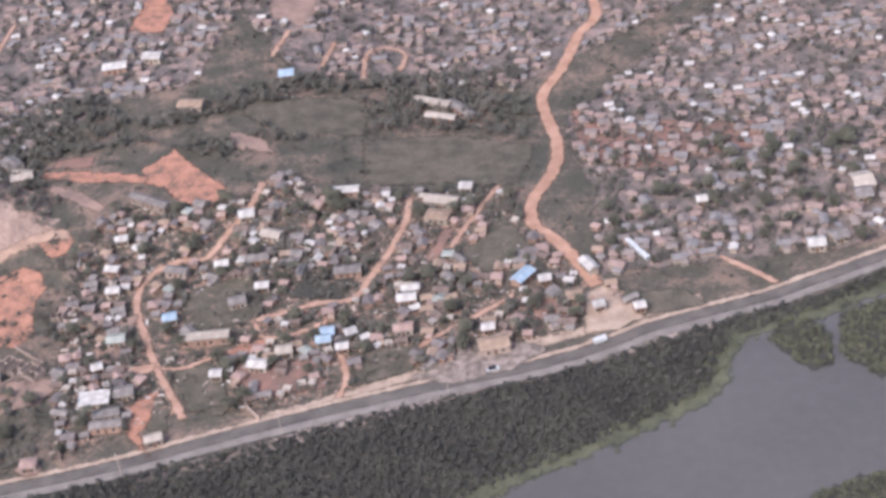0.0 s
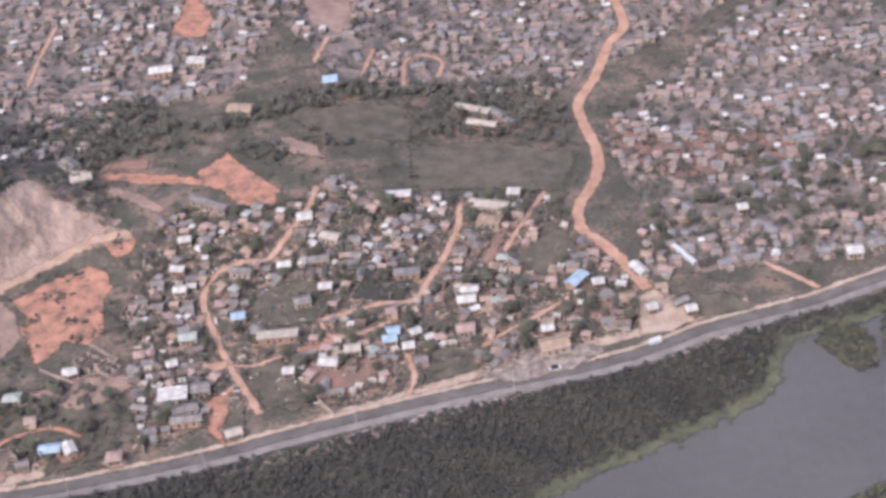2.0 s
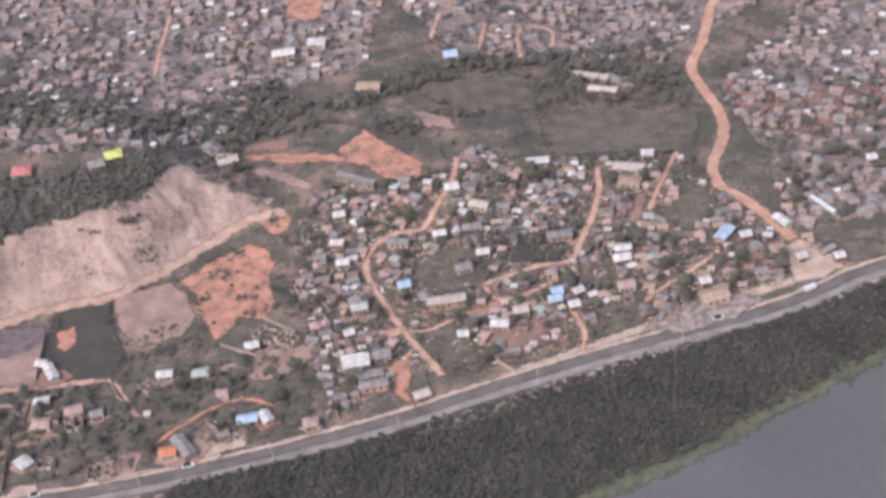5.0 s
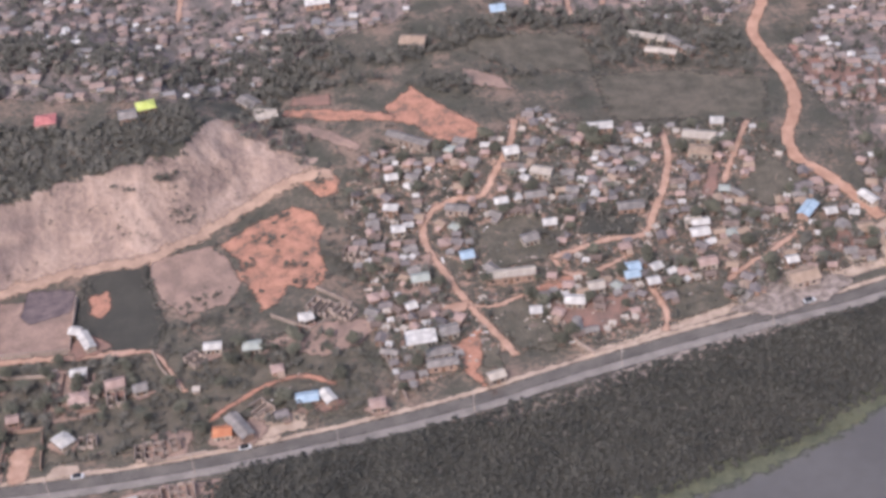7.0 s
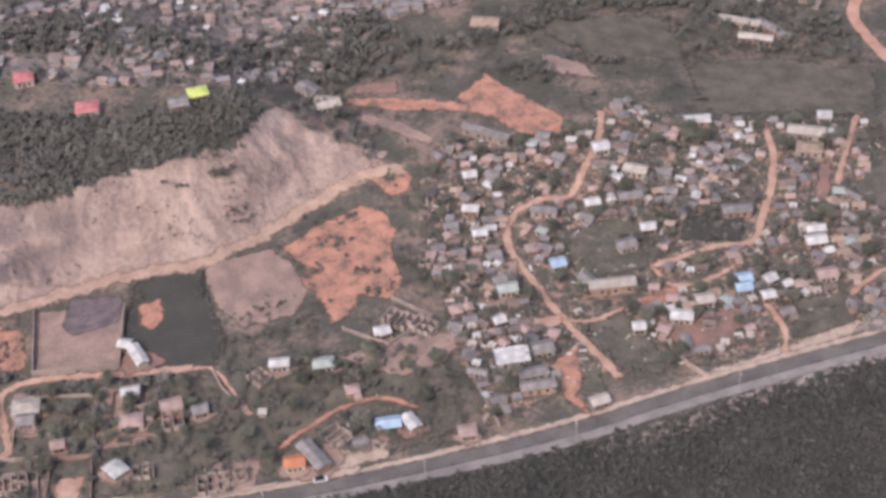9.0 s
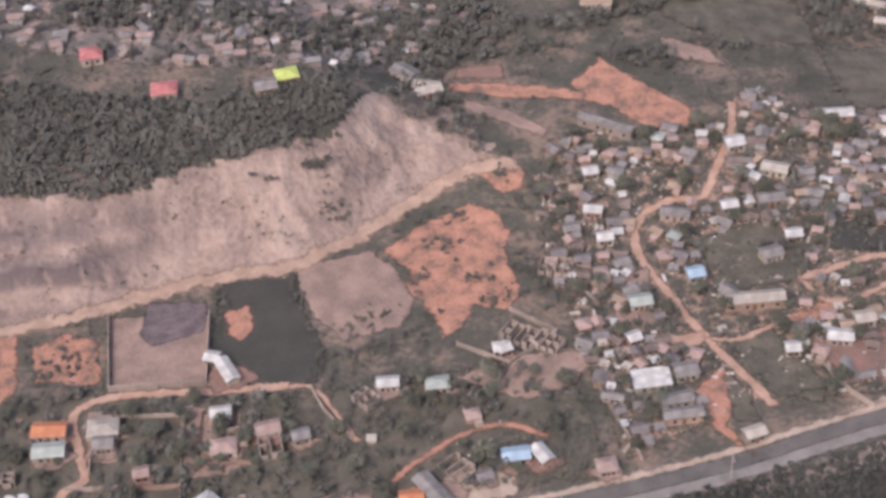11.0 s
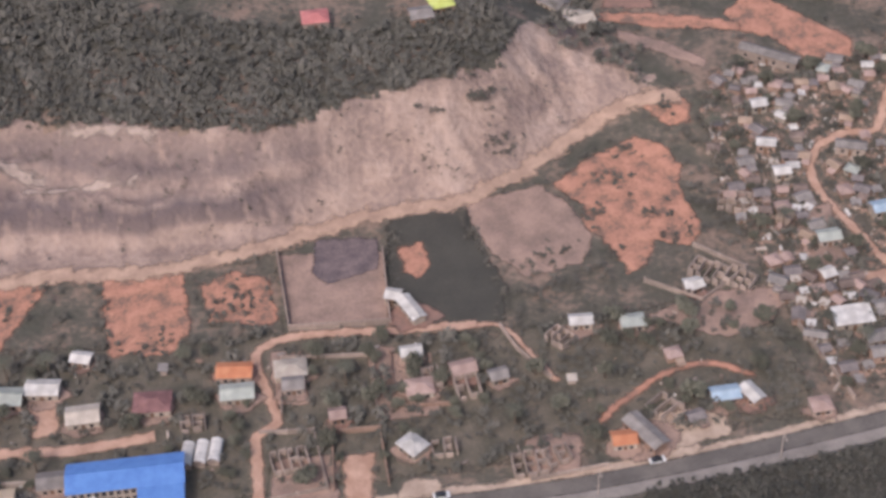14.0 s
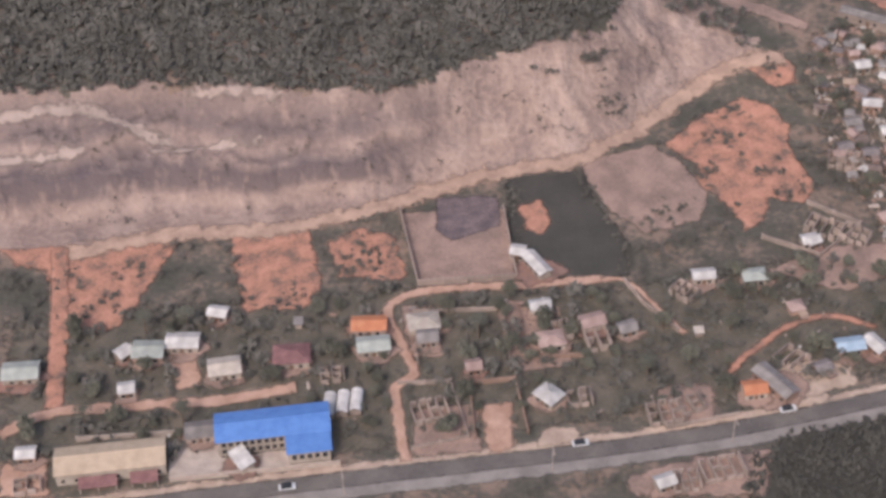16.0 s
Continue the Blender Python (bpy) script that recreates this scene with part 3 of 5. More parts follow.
HOUSES += [
    (120.6, 20.3, 6.0, 4.3, -66, 'white', 'g'),
    (85.4, 52.1, 5.6, 4.3, -4, 'white', 'g'),
    (98.1, 49.5, 5.9, 5.0, -2, 'green', 'h'),
    (115.9, 60.0, 3.5, 4.2, 2, 'white', 'g'),
    (92.6, 12.4, 11.6, 5.0, -63, 'grey', 'g'),
    (87.2, 11.4, 5.6, 5.0, -1, 'orange', 'g'),
    (53.7, 40.9, 6.0, 5.0, 8, 'pink', 'g'),
    (42.3, 36.4, 6.4, 5.7, 0, 'pink', 'h'),
    (61.8, 37.1, 4.3, 4.3, 9, 'grey', 'g'),
    (21.7, 31.0, 3.7, 4.2, 2, 'pink', 'g'),
    (41.9, 48.7, 5.1, 4.3, 0, 'white', 'g'),
    (58.9, -12.9, 4.3, 4.2, 12, 'white', 'g'),
]
HOUSES += [
    (40.2, 69.8, 3.6, 4.3, -22, 'white', 'g'),
    (44.0, 64.1, 9.1, 4.2, -68, 'white', 'g'),
    (-45.9, 21.7, 6.7, 5.7, -1, 'grey', 'g'),
    (-87.0, 21.8, 4.5, 4.2, -5, 'white', 'g'),
    (-36.7, 11.1, 6.2, 4.2, -66, 'white', 'm'),
    (38.1, 18.2, 5.9, 5.7, -54, 'white', 'h'),
    (12.1, 42.9, 5.0, 5.0, -3, 'grey', 'g'),
    (266.0, 130.6, 12.1, 5.7, -22, 'cream', 'g'),
    (264.2, 121.1, 8.3, 6.4, -20, 'tan', 'h'),
    (274.8, 139.5, 4.5, 5.0, -14, 'white', 'g'),
    (160.9, 145.1, 17.6, 4.2, -38, 'grey', 'g'),
    (196.6, 131.8, 5.4, 5.7, 5, 'white', 'g'),
]
HOUSES += [
    (152.5, 41.3, 9.5, 6.4, 0, 'white', 'm'),
    (161.8, 43.2, 5.9, 5.7, 5, 'grey', 'g'),
    (157.3, 33.4, 8.1, 4.3, 5, 'grey', 'g'),
    (157.8, 28.0, 9.7, 4.3, 0, 'grey', 'g'),
    (185.9, 66.7, 16.2, 5.0, -3, 'cream', 'g'),
    (181.2, 69.2, 8.3, 4.3, -56, 'grey', 'g'),
    (67.6, 164.9, 6.6, 6.4, 9, 'yellow', 'h'),
    (61.1, 160.5, 6.3, 6.4, 5, 'grey', 'g'),
    (31.0, 164.5, 7.4, 7.1, 0, 'red', 'h'),
    (8.7, 188.0, 6.5, 7.1, 5, 'red', 'h'),
    (104.2, 182.5, 8.7, 6.4, -52, 'grey', 'g'),
    (109.3, 173.9, 6.2, 5.7, -29, 'cream', 'g'),
]
HOUSES += [
    (204.4, 48.8, 6.4, 5.0, -16, 'white', 'g'),
    (191.0, 46.6, 3.6, 4.3, -5, 'white', 'g'),
    (116.9, 59.7, 3.5, 4.2, 17, 'white', 'g'),
    (226.3, 61.2, 4.5, 5.0, 1, 'lightblue', 'g'),
    (233.8, 59.7, 3.7, 4.2, 21, 'white', 'g'),
    (151.2, 57.7, 3.5, 4.2, 15, 'white', 'g'),
    (173.6, 18.5, 5.2, 4.3, 14, 'cream', 'g'),
    (151.6, 99.4, 4.5, 4.3, -1, 'white', 'g'),
    (152.3, 126.0, 4.3, 4.3, 3, 'white', 'g'),
    (150.4, 110.8, 5.0, 4.3, -16, 'white', 'g'),
    (195.4, 84.6, 5.7, 5.0, 11, 'grey', 'g'),
    (203.6, 91.5, 4.5, 4.3, -2, 'white', 'g'),
]
HOUSES += [
    (205.9, 119.7, 7.5, 5.0, -28, 'cream', 'g'),
    (230.9, 143.8, 10.8, 5.0, -6, 'white', 'g'),
    (201.4, 107.5, 7.3, 5.0, 1, 'grey', 'g'),
    (188.9, 106.4, 4.6, 4.3, 3, 'white', 'g'),
    (173.0, 80.0, 4.5, 5.0, 5, 'lightblue', 'g'),
    (155.9, 71.5, 5.9, 5.0, 1, 'green', 'g'),
    (173.3, 105.9, 8.2, 4.3, -21, 'grey', 'g'),
    (251.4, 81.4, 5.3, 5.0, -3, 'cream', 'g'),
    (252.3, 74.3, 6.2, 5.0, 1, 'white', 'g'),
    (232.7, 94.3, 8.9, 5.0, -3, 'grey', 'g'),
    (250.9, 58.4, 6.1, 5.0, 1, 'pink', 'g'),
    (212.5, 54.5, 5.2, 5.0, 2, 'cream', 'g'),
]
HOUSES += [
    (135.6, 13.8, 4.8, 5.0, 1, 'pink', 'h'),
    (291.0, 78.4, 8.2, 5.0, 49, 'lightblue', 'g'),
    (312.9, 80.2, 7.3, 4.3, -65, 'white', 'g'),
    (306.6, 64.3, 5.1, 5.7, -3, 'tan', 'g'),
    (313.8, 57.9, 3.5, 4.3, 11, 'white', 'g'),
    (326.5, 54.5, 3.5, 4.3, 6, 'white', 'g'),
    (253.8, 79.7, 5.8, 4.3, -1, 'white', 'g'),
    (278.1, 53.1, 3.8, 4.3, 4, 'white', 'g'),
    (279.4, 44.4, 9.4, 7.1, 8, 'tan', 'g'),
    (225.2, 57.6, 4.8, 5.0, 1, 'lightblue', 'g'),
    (231.3, 52.5, 3.8, 4.3, 3, 'white', 'g'),
    (110.1, 171.0, 8.0, 5.7, 9, 'cream', 'g'),
]
HOUSES += [
    (150.6, 257.4, 7.7, 6.4, -14, 'white', 'g'),
    (170.6, 212.4, 9.9, 7.1, -17, 'tan', 'g'),
    (135.3, 252.5, 9.7, 6.4, 1, 'white', 'g'),
    (207.2, 231.0, 5.8, 6.4, 0, 'lightblue', 'g'),
    (354.8, 109.7, 3.5, 4.3, 3, 'white', 'g'),
    (409.2, 108.8, 6.7, 9.9, 4, 'cream', 'g'),
    (408.0, 101.5, 5.5, 7.1, -1, 'grey', 'g'),
    (264.3, 209.8, 15.4, 4.3, -31, 'cream', 'g'),
    (267.2, 197.5, 12.3, 4.3, -26, 'cream', 'g'),
    (275.3, 202.4, 15.7, 4.3, -58, 'grey', 'g'),
    (298.0, 75.5, 3.9, 4.3, 4, 'white', 'g'),
    (387.0, 76.3, 5.6, 5.7, -4, 'white', 'g'),
]
HOUSES += [
    (394.8, 79.2, 5.4, 5.7, 18, 'grey', 'g'),
]

HIGHWAY = plan([(-700, 20), (-400, 10), (-200, 7), (-76, 6), (-21, 5), (54, 3), (92, 3), (132, 5), (182, 10), (231, 17), (275, 27), (322, 36), (364, 43), (411, 49), (438, 56), (465, 66), (492, 72), (519, 78), (542, 86), (567, 95), (640, 122), (800, 190), (1200, 380)])
ribbon("verge", HIGHWAY, 2.2, 0.16, M["sand"], "dusty pale sand verge along the highway", "verge", 0.8, 2.4)
ribbon("road", HIGHWAY, 4.5, 0.20, M["asphalt"], "straight grey asphalt highway", "road", 0.25, -1.0)
ribbon("road", HIGHWAY, 3.7, 0.18, M["old_asphalt"], "worn pale carriageway beside the dark one", "road", 0.5, -4.9)
RUBBLE = [(168, 5.5), (202, 12.5), (232, 20.5), (272, 31.0), (314, 39.5), (349, 49.0)]
ribbon("rubble_strip", [(x, y - 3.4) for x, y in RUBBLE], 6.5, 0.14, M["rubble"], "pale rubble and refuse strewn beside the highway", "verge", 1.3)
ribbon("sand_strip", [(x - 2, y + 9.5) for x, y in RUBBLE[1:]], 4.5, 0.13, M["sand"], "trodden pale sand between highway and stalls", "verge", 1.5)
for pts, w, lift in TRACKS:
    ribbon("dirt_track", pts, w, lift, M["far_earth"] if w == 4.7 else M["foot_earth"] if w == 5.4 else M["orange_earth"] if w in (4.5, 1.85) else M["track_earth"], "orange dirt road through the town" if w == 4.7 else "pale haul track along the foot of the quarry" if w == 5.4 else "narrow pale dirt track between houses", "dirt road", 0.6 if w < 5 else 1.7)
TOWN = [
    ([(196, 64), (200, 24), (250, 45), (300, 40), (345, 52), (400, 62), (460, 85), (430, 130), (410, 180), (395, 200), (340, 205), (290, 225), (270, 200), (205, 205), (192, 180), (190, 130)], 4.0, True),
    ([(445, 110), (560, 105), (640, 140), (640, 360), (560, 400), (440, 260), (450, 180)], 4.9, False),
    ([(300, 325), (420, 310), (450, 330), (560, 410), (640, 500), (560, 640), (300, 600), (250, 430), (280, 370)], 5.2, False),
    ([(-60, 300), (40, 255), (110, 240), (200, 320), (240, 330), (260, 430), (200, 600), (-60, 620), (-120, 420)], 5.2, False),
    ([(-130, 30), (-130, 100), (10, 90), (90, 75), (180, 80), (190, 55), (190, 20), (120, 15), (-20, 15)], 25, True),
]
TOWN = [(plan(p), g, near) for p, g, near in TOWN]
for i, (poly, gap, near) in enumerate(TOWN):
    patch("town_ground", poly, 0.03 + 0.014 * i, (M["town_soil"], M["far_soil"], M["far_soil"], M["far_soil"], M["grass"])[i], "trodden earth and weeds between the houses", "ground", 2.5, 2.0)
for i, (poly, mat, label, cat) in enumerate(PATCHES):
    patch("field" if "earth" not in mat and "soil" not in mat else "bare_earth", poly, 0.10 + 0.01 * i, M[mat], label, cat, 2.4 if "flat green" in label or "broad" in label else 0.6 if "walled" in label or "house plot" in label else 1.0)

for k, (x, y, w, d, turn, col, kind) in enumerate(h for h in HOUSES if h[0] < 140 and h[1] < 65):
    r, a = 0.62 * w + 1.2, radians(turn)
    ring = [(x + r * (1 + 0.25 * math.sin(k + 3 * t)) * math.cos(t + a), y - 1.0 + 0.8 * r * math.sin(t + a)) for t in (0, 0.9, 1.8, 2.7, 3.6, 4.5, 5.4)]
    patch("bare_earth", ring, 0.72 + 0.004 * k, M["pale_earth" if k % 3 else "red_earth"], "trodden earth round a house", "bare earth", 1.0)

# ---------------------------------------------------------------- lagoon
SHORE = plan([(150, -95), (250, -72), (303, -60), (358, -44), (400, -24), (440, -7), (466, 5), (482, 16), (489, 33), (498, 48), (515, 54), (536, 58), (562, 68), (640, 84), (800, 100), (1500, 100), (1500, -1500), (-400, -1500), (-100, -160)])
water_bm = bmesh.new()
ring = []
for (x1, y1), (x2, y2) in zip(SHORE, SHORE[1:] + SHORE[:1]):
    m = max(1, int(math.hypot(x2 - x1, y2 - y1) / 1.5)) if math.hypot(x2 - x1, y2 - y1) < 150 else 1
    for q in range(m):
        x, y = x1 + (x2 - x1) * q / m, y1 + (y2 - y1) * q / m
        ring.append(water_bm.verts.new((x + 1.6 * noise.noise((x * 0.15, y * 0.15, 5)), y + 1.6 * noise.noise((x * 0.15, y * 0.15, 15)) + 0.8 * noise.noise((x * 0.5, y * 0.5, 5)), level(x, y) + 0.30)))
water_bm.faces.new(ring)
bmesh.ops.triangulate(water_bm, faces=water_bm.faces[:])
water_mesh = bpy.data.meshes.new("water")
water_bm.normal_update()
if sum(f.normal.z for f in water_bm.faces) < 0:
    bmesh.ops.reverse_faces(water_bm, faces=water_bm.faces[:])
water_bm.to_mesh(water_mesh)
water_bm.free()
water_mesh.materials.append(M["water"])
tagged(new("water", water_mesh), "still grey lagoon reflecting a hazy sky", "water", kind="structure")
ribbon("reed_bank", [(x, y + 2.5) for x, y in SHORE[0:14]], 8.5, 0.36, M["reed"], "low yellow-green reed bank along the lagoon", "bank", 1.8)
ISLES = [plan(p) for p in [[(511, 45), (520, 57), (530, 56), (538, 43), (534, 23), (526, 21), (516, 36)], [(539, 30), (545, 56), (560, 62), (600, 70), (620, 40), (590, 20), (552, 12)], [(470, -75), (505, -56), (530, -46), (560, -44), (600, -50), (610, -90), (540, -110)]]]
for poly in ISLES:
    patch("reed_bank", poly, 0.45, M["dark_grass"], "low reedy islet in the lagoon", "islet", 1.5)


# ---------------------------------------------------------------- foliage
def sprays(centres, size, rng, flat=0.55):
    """Small tilted leaf sprays at the given centres: vertices and faces."""
    n = len(centres)
    c = np.asarray(centres)
    a = rng.uniform(0, 2 * np.pi, n)
    tilt = rng.normal(0, flat, (n, 2))
    s = size * rng.uniform(0.6, 1.35, n)
    ux = np.stack([np.cos(a), np.sin(a), tilt[:, 0]], 1) * s[:, None]
    uy = np.stack([-np.sin(a), np.cos(a), tilt[:, 1]], 1) * (s * rng.uniform(0.5, 0.9, n))[:, None]
    up = np.zeros((n, 3))
    up[:, 2] = 0.35 * s
    v = np.stack([c - ux, c - uy * 0.9, c + up, c + ux * 0.9, c + uy], 1).reshape(-1, 3)
    k = 5 * np.arange(n)[:, None]
    f = np.concatenate([k + [0, 1, 2], k + [1, 3, 2], k + [3, 4, 2], k + [4, 0, 2]])
    return v, f


def crown_points(rng, n, w, h, base, lobes):
    out = []
    for q in range(lobes):
        a, r = rng.uniform(0, 2 * np.pi), w * 0.34 * np.sqrt(rng.uniform(0, 1))
        cz = base + h * rng.uniform(0.35, 0.75)
        lr = w * rng.uniform(0.20, 0.33)
        k = n // lobes
        d = rng.normal(0, 1, (k, 3))
        d /= np.linalg.norm(d, axis=1)[:, None]
        d *= (lr * rng.uniform(0.55, 1.05, k))[:, None]
        d[:, 2] *= 0.75
        out.append(d + [r * np.cos(a), r * np.sin(a), cz])
    return np.concatenate(out)


def build_tree(w, h, trunk_h, seed, palm=False):
    rng = np.random.default_rng(seed)
    root = new("tree")
    bm = bmesh.new()
    ring = []
    for z, r in ((0, 0.30), (trunk_h * 0.5, 0.22), (trunk_h, 0.17), (trunk_h + h * 0.35, 0.07)):
        ring.append([bm.verts.new((r * math.cos(k * math.pi / 3) + 0.05 * z * math.sin(seed), r * math.sin(k * math.pi / 3), z)) for k in range(6)])
    for a, b in zip(ring, ring[1:]):
        for k in range(6):
            bm.faces.new((a[k], a[(k + 1) % 6], b[(k + 1) % 6], b[k]))
    for q in range(4):
        t = q * 1.6 + seed
        s = Vector((0.03 * trunk_h * math.sin(seed), 0, trunk_h * 0.9))
        e = s + Vector((math.cos(t) * w * 0.28, math.sin(t) * w * 0.28, h * 0.35))
        side = Vector((-math.sin(t), math.cos(t), 0)) * 0.09
        vs = [bm.verts.new(p) for p in (s - side, s + side, e + side * 0.4, e - side * 0.4, s + Vector((0, 0, 0.2)), e + Vector((0, 0, 0.08)))]
        for f in ((0, 1, 2, 3), (1, 4, 5, 2), (4, 0, 3, 5)):
            bm.faces.new([vs[k] for k in f])
    part("trunk", bm, M["bark"], root)
    if palm:
        pts = []
        for q in range(14):
            t = q * 2 * math.pi / 14
            for k in range(7):
                r = (k + 1) * w / 14
                pts.append((r * math.cos(t), r * math.sin(t), trunk_h + h * 0.5 + 0.5 * r - 0.28 * r * r))
        v, f = sprays(pts, 0.42, rng, 0.3)
    else:
        v, f = sprays(crown_points(rng, 300, w, h, trunk_h * 0.75, 7), w * 0.085, rng)
    me = bpy.data.meshes.new("crown")
    me.from_pydata(v.tolist(), [], f.tolist())
    me.materials.append(M["leaf"])
    ob = new("crown", me)
    ob.parent = root
    return root


def woods(name, spots, per, mat, label, category, seed, spray=0.10):
    """Many crowns as one body of foliage. spots: x, y, width, height."""
    rng = np.random.default_rng(seed)
    x, y, w, h = np.array(spots).T
    n, lobes, k = len(x), 4, per // 4
    a, r = rng.uniform(0, 2 * np.pi, (n, lobes)), 0.34 * w[:, None] * np.sqrt(rng.uniform(0, 1, (n, lobes)))
    ground_z = height(x, y)
    mid_ = np.stack([x[:, None] + r * np.cos(a), y[:, None] + r * np.sin(a), ground_z[:, None] + h[:, None] * rng.uniform(0.35, 0.75, (n, lobes))], -1)
    d = rng.normal(0, 1, (n, lobes, k, 3))
    d /= np.linalg.norm(d, axis=-1)[..., None]
    d *= ((w[:, None] * rng.uniform(0.20, 0.33, (n, lobes)))[..., None] * rng.uniform(0.55, 1.05, (n, lobes, k)))[..., None]
    d[..., 2] *= 0.75
    c = d + mid_[:, :, None, :]
    floor_z = np.broadcast_to(ground_z[:, None, None], c.shape[:3])
    c[..., 2] = np.where(c[..., 2] < floor_z + 0.1, floor_z + 0.3, c[..., 2])
    v, f = sprays(c.reshape(-1, 3), np.repeat(w * spray, lobes * k), rng)
    me = bpy.data.meshes.new(name)
    me.vertices.add(len(v))
    me.vertices.foreach_set("co", v.ravel())
    me.loops.add(3 * len(f))
    me.loops.foreach_set("vertex_index", f.ravel())
    me.polygons.add(len(f))
    me.polygons.foreach_set("loop_start", np.arange(0, 3 * len(f), 3))
    me.update(calc_edges=True)
    me.materials.append(mat)
    return tagged(new(name, me), label, category, kind="stuff")


def part(name, bm, mat, parent, label=""):
    me = bpy.data.meshes.new(name)
    bm.normal_update()
    bm.to_mesh(me)
    bm.free()
    me.materials.append(mat)
    ob = new(name, me)
    ob.parent = parent
    if label:
        ob["label"] = label
    return ob


def box(bm, x0, y0, z0, x1, y1, z1):
    v = [bm.verts.new(p) for p in ((x0, y0, z0), (x1, y0, z0), (x1, y1, z0), (x0, y1, z0), (x0, y0, z1), (x1, y0, z1), (x1, y1, z1), (x0, y1, z1))]
    for f in ((3, 2, 1, 0), (4, 5, 6, 7), (0, 1, 5, 4), (1, 2, 6, 5), (2, 3, 7, 6), (3, 0, 4, 7)):
        bm.faces.new([v[k] for k in f])


def slab(bm, a, b, c, d, t=0.12):
    """A sloping sheet with thickness."""
    top = [bm.verts.new(p) for p in (a, b, c, d)]
    low = [bm.verts.new((p[0], p[1], p[2] - t)) for p in (a, b, c, d)]
    bm.faces.new(top)
    bm.faces.new(low[::-1])
    for k in range(4):
        bm.faces.new((top[k], low[k], low[(k + 1) % 4], top[(k + 1) % 4]))


def roof_mesh(bm, w, d, h, kind, rise):
    ex, ey = w / 2 + 0.3, d / 2 + 0.45
    if kind == "m":
        slab(bm, (-ex, -ey, h), (ex, -ey, h), (ex, ey, h + rise * 0.6), (-ex, ey, h + rise * 0.6))
    elif kind == "h":
        r = max(0.4, ex - ey)
        slab(bm, (-ex, -ey, h), (ex, -ey, h), (r, 0, h + rise), (-r, 0, h + rise))
        slab(bm, (ex, ey, h), (-ex, ey, h), (-r, 0, h + rise), (r, 0, h + rise))
        for s in (-1, 1):
            v = [bm.verts.new(p) for p in ((s * ex, -s * ey, h), (s * ex, s * ey, h), (s * r, 0, h + rise))]
            bm.faces.new(v)
    else:
        slab(bm, (-ex, -ey, h), (ex, -ey, h), (ex, 0, h + rise), (-ex, 0, h + rise))
        slab(bm, (ex, ey, h), (-ex, ey, h), (-ex, 0, h + rise), (ex, 0, h + rise))


def walls_mesh(bm, w, d, h, kind, rise):
    box(bm, -w / 2, -d / 2, -0.4, w / 2, d / 2, h)
    if kind == "g":
        for s in (-1, 1):
            x = s * (w / 2 - 0.1)
            k = rise * d / (d + 1.0)
            v = [bm.verts.new(p) for p in ((x, -d / 2, h), (x, d / 2, h), (x, 0, h + k))]
            u = [bm.verts.new((p.co.x - s * 0.15, p.co.y, p.co.z)) for p in v]
            bm.faces.new(v), bm.faces.new(u[::-1])
            for i in range(3):
                bm.faces.new((v[i], u[i], u[(i + 1) % 3], v[(i + 1) % 3]))


def build_house(w, d, h, roof, kind, wall, windows=3, name="house", annex=""):
    root = new(name)
    rise = 0.30 * d / 2 + 0.3
    bm = bmesh.new()
    walls_mesh(bm, w, d, h, kind, rise)
    part("wall", bm, M[wall], root)
    bm = bmesh.new()
    roof_mesh(bm, w, d, h, kind, rise)
    part("roof", bm, ROOF[roof], root)
    if kind == "g":
        bm = bmesh.new()
        box(bm, -w / 2 - 0.3, -0.2, h + rise - 0.05, w / 2 + 0.5, 0.2, h + rise + 0.06)
        part("ridge_cap", bm, ROOF[roof], root)
    bm = bmesh.new()
    box(bm, -0.45, -d / 2 - 0.06, -0.1, 0.45, -d / 2 + 0.05, 2.0)
    part("door", bm, M["door_wood"], root)
    for k in range(windows):
        x = (k + 0.5) * w / windows - w / 2
        if abs(x) < 0.9:
            x += 1.5 if w > 5.5 else 0
        bm = bmesh.new()
        box(bm, x - 0.45, -d / 2 - 0.05, 0.9, x + 0.45, -d / 2 + 0.05, min(1.9, h - 0.2))
        pane = part("window", bm, M["opening"], root)
        bm = bmesh.new()
        box(bm, x - 0.55, -d / 2 - 0.14, 0.8, x + 0.55, -d / 2 + 0.05, 0.9)
        part("sill", bm, M["concrete"], pane)
    if annex:
        ax, ah = w * 0.22, h * 0.8
        bm = bmesh.new()
        box(bm, ax - w * 0.24, -d / 2 - d * 0.75, -0.4, ax + w * 0.24, -d / 2 - 0.08, ah - 0.1)
        part("annex_wall", bm, M[wall], root)
        bm = bmesh.new()
        slab(bm, (ax - w * 0.30, -d / 2 - d * 0.9, ah - 0.25), (ax + w * 0.30, -d / 2 - d * 0.9, ah - 0.25), (ax + w * 0.30, -d / 2 - 0.52, ah + 0.15), (ax - w * 0.30, -d / 2 - 0.52, ah + 0.15), 0.1)
        part("annex_roof", bm, ROOF[annex], root)
    return root


def put(ob, x, y, turn=0.0, lift=0.0):
    ob.matrix_basis = pose(x, y, level(x, y) + lift, 0, 0, turn)
    return ob


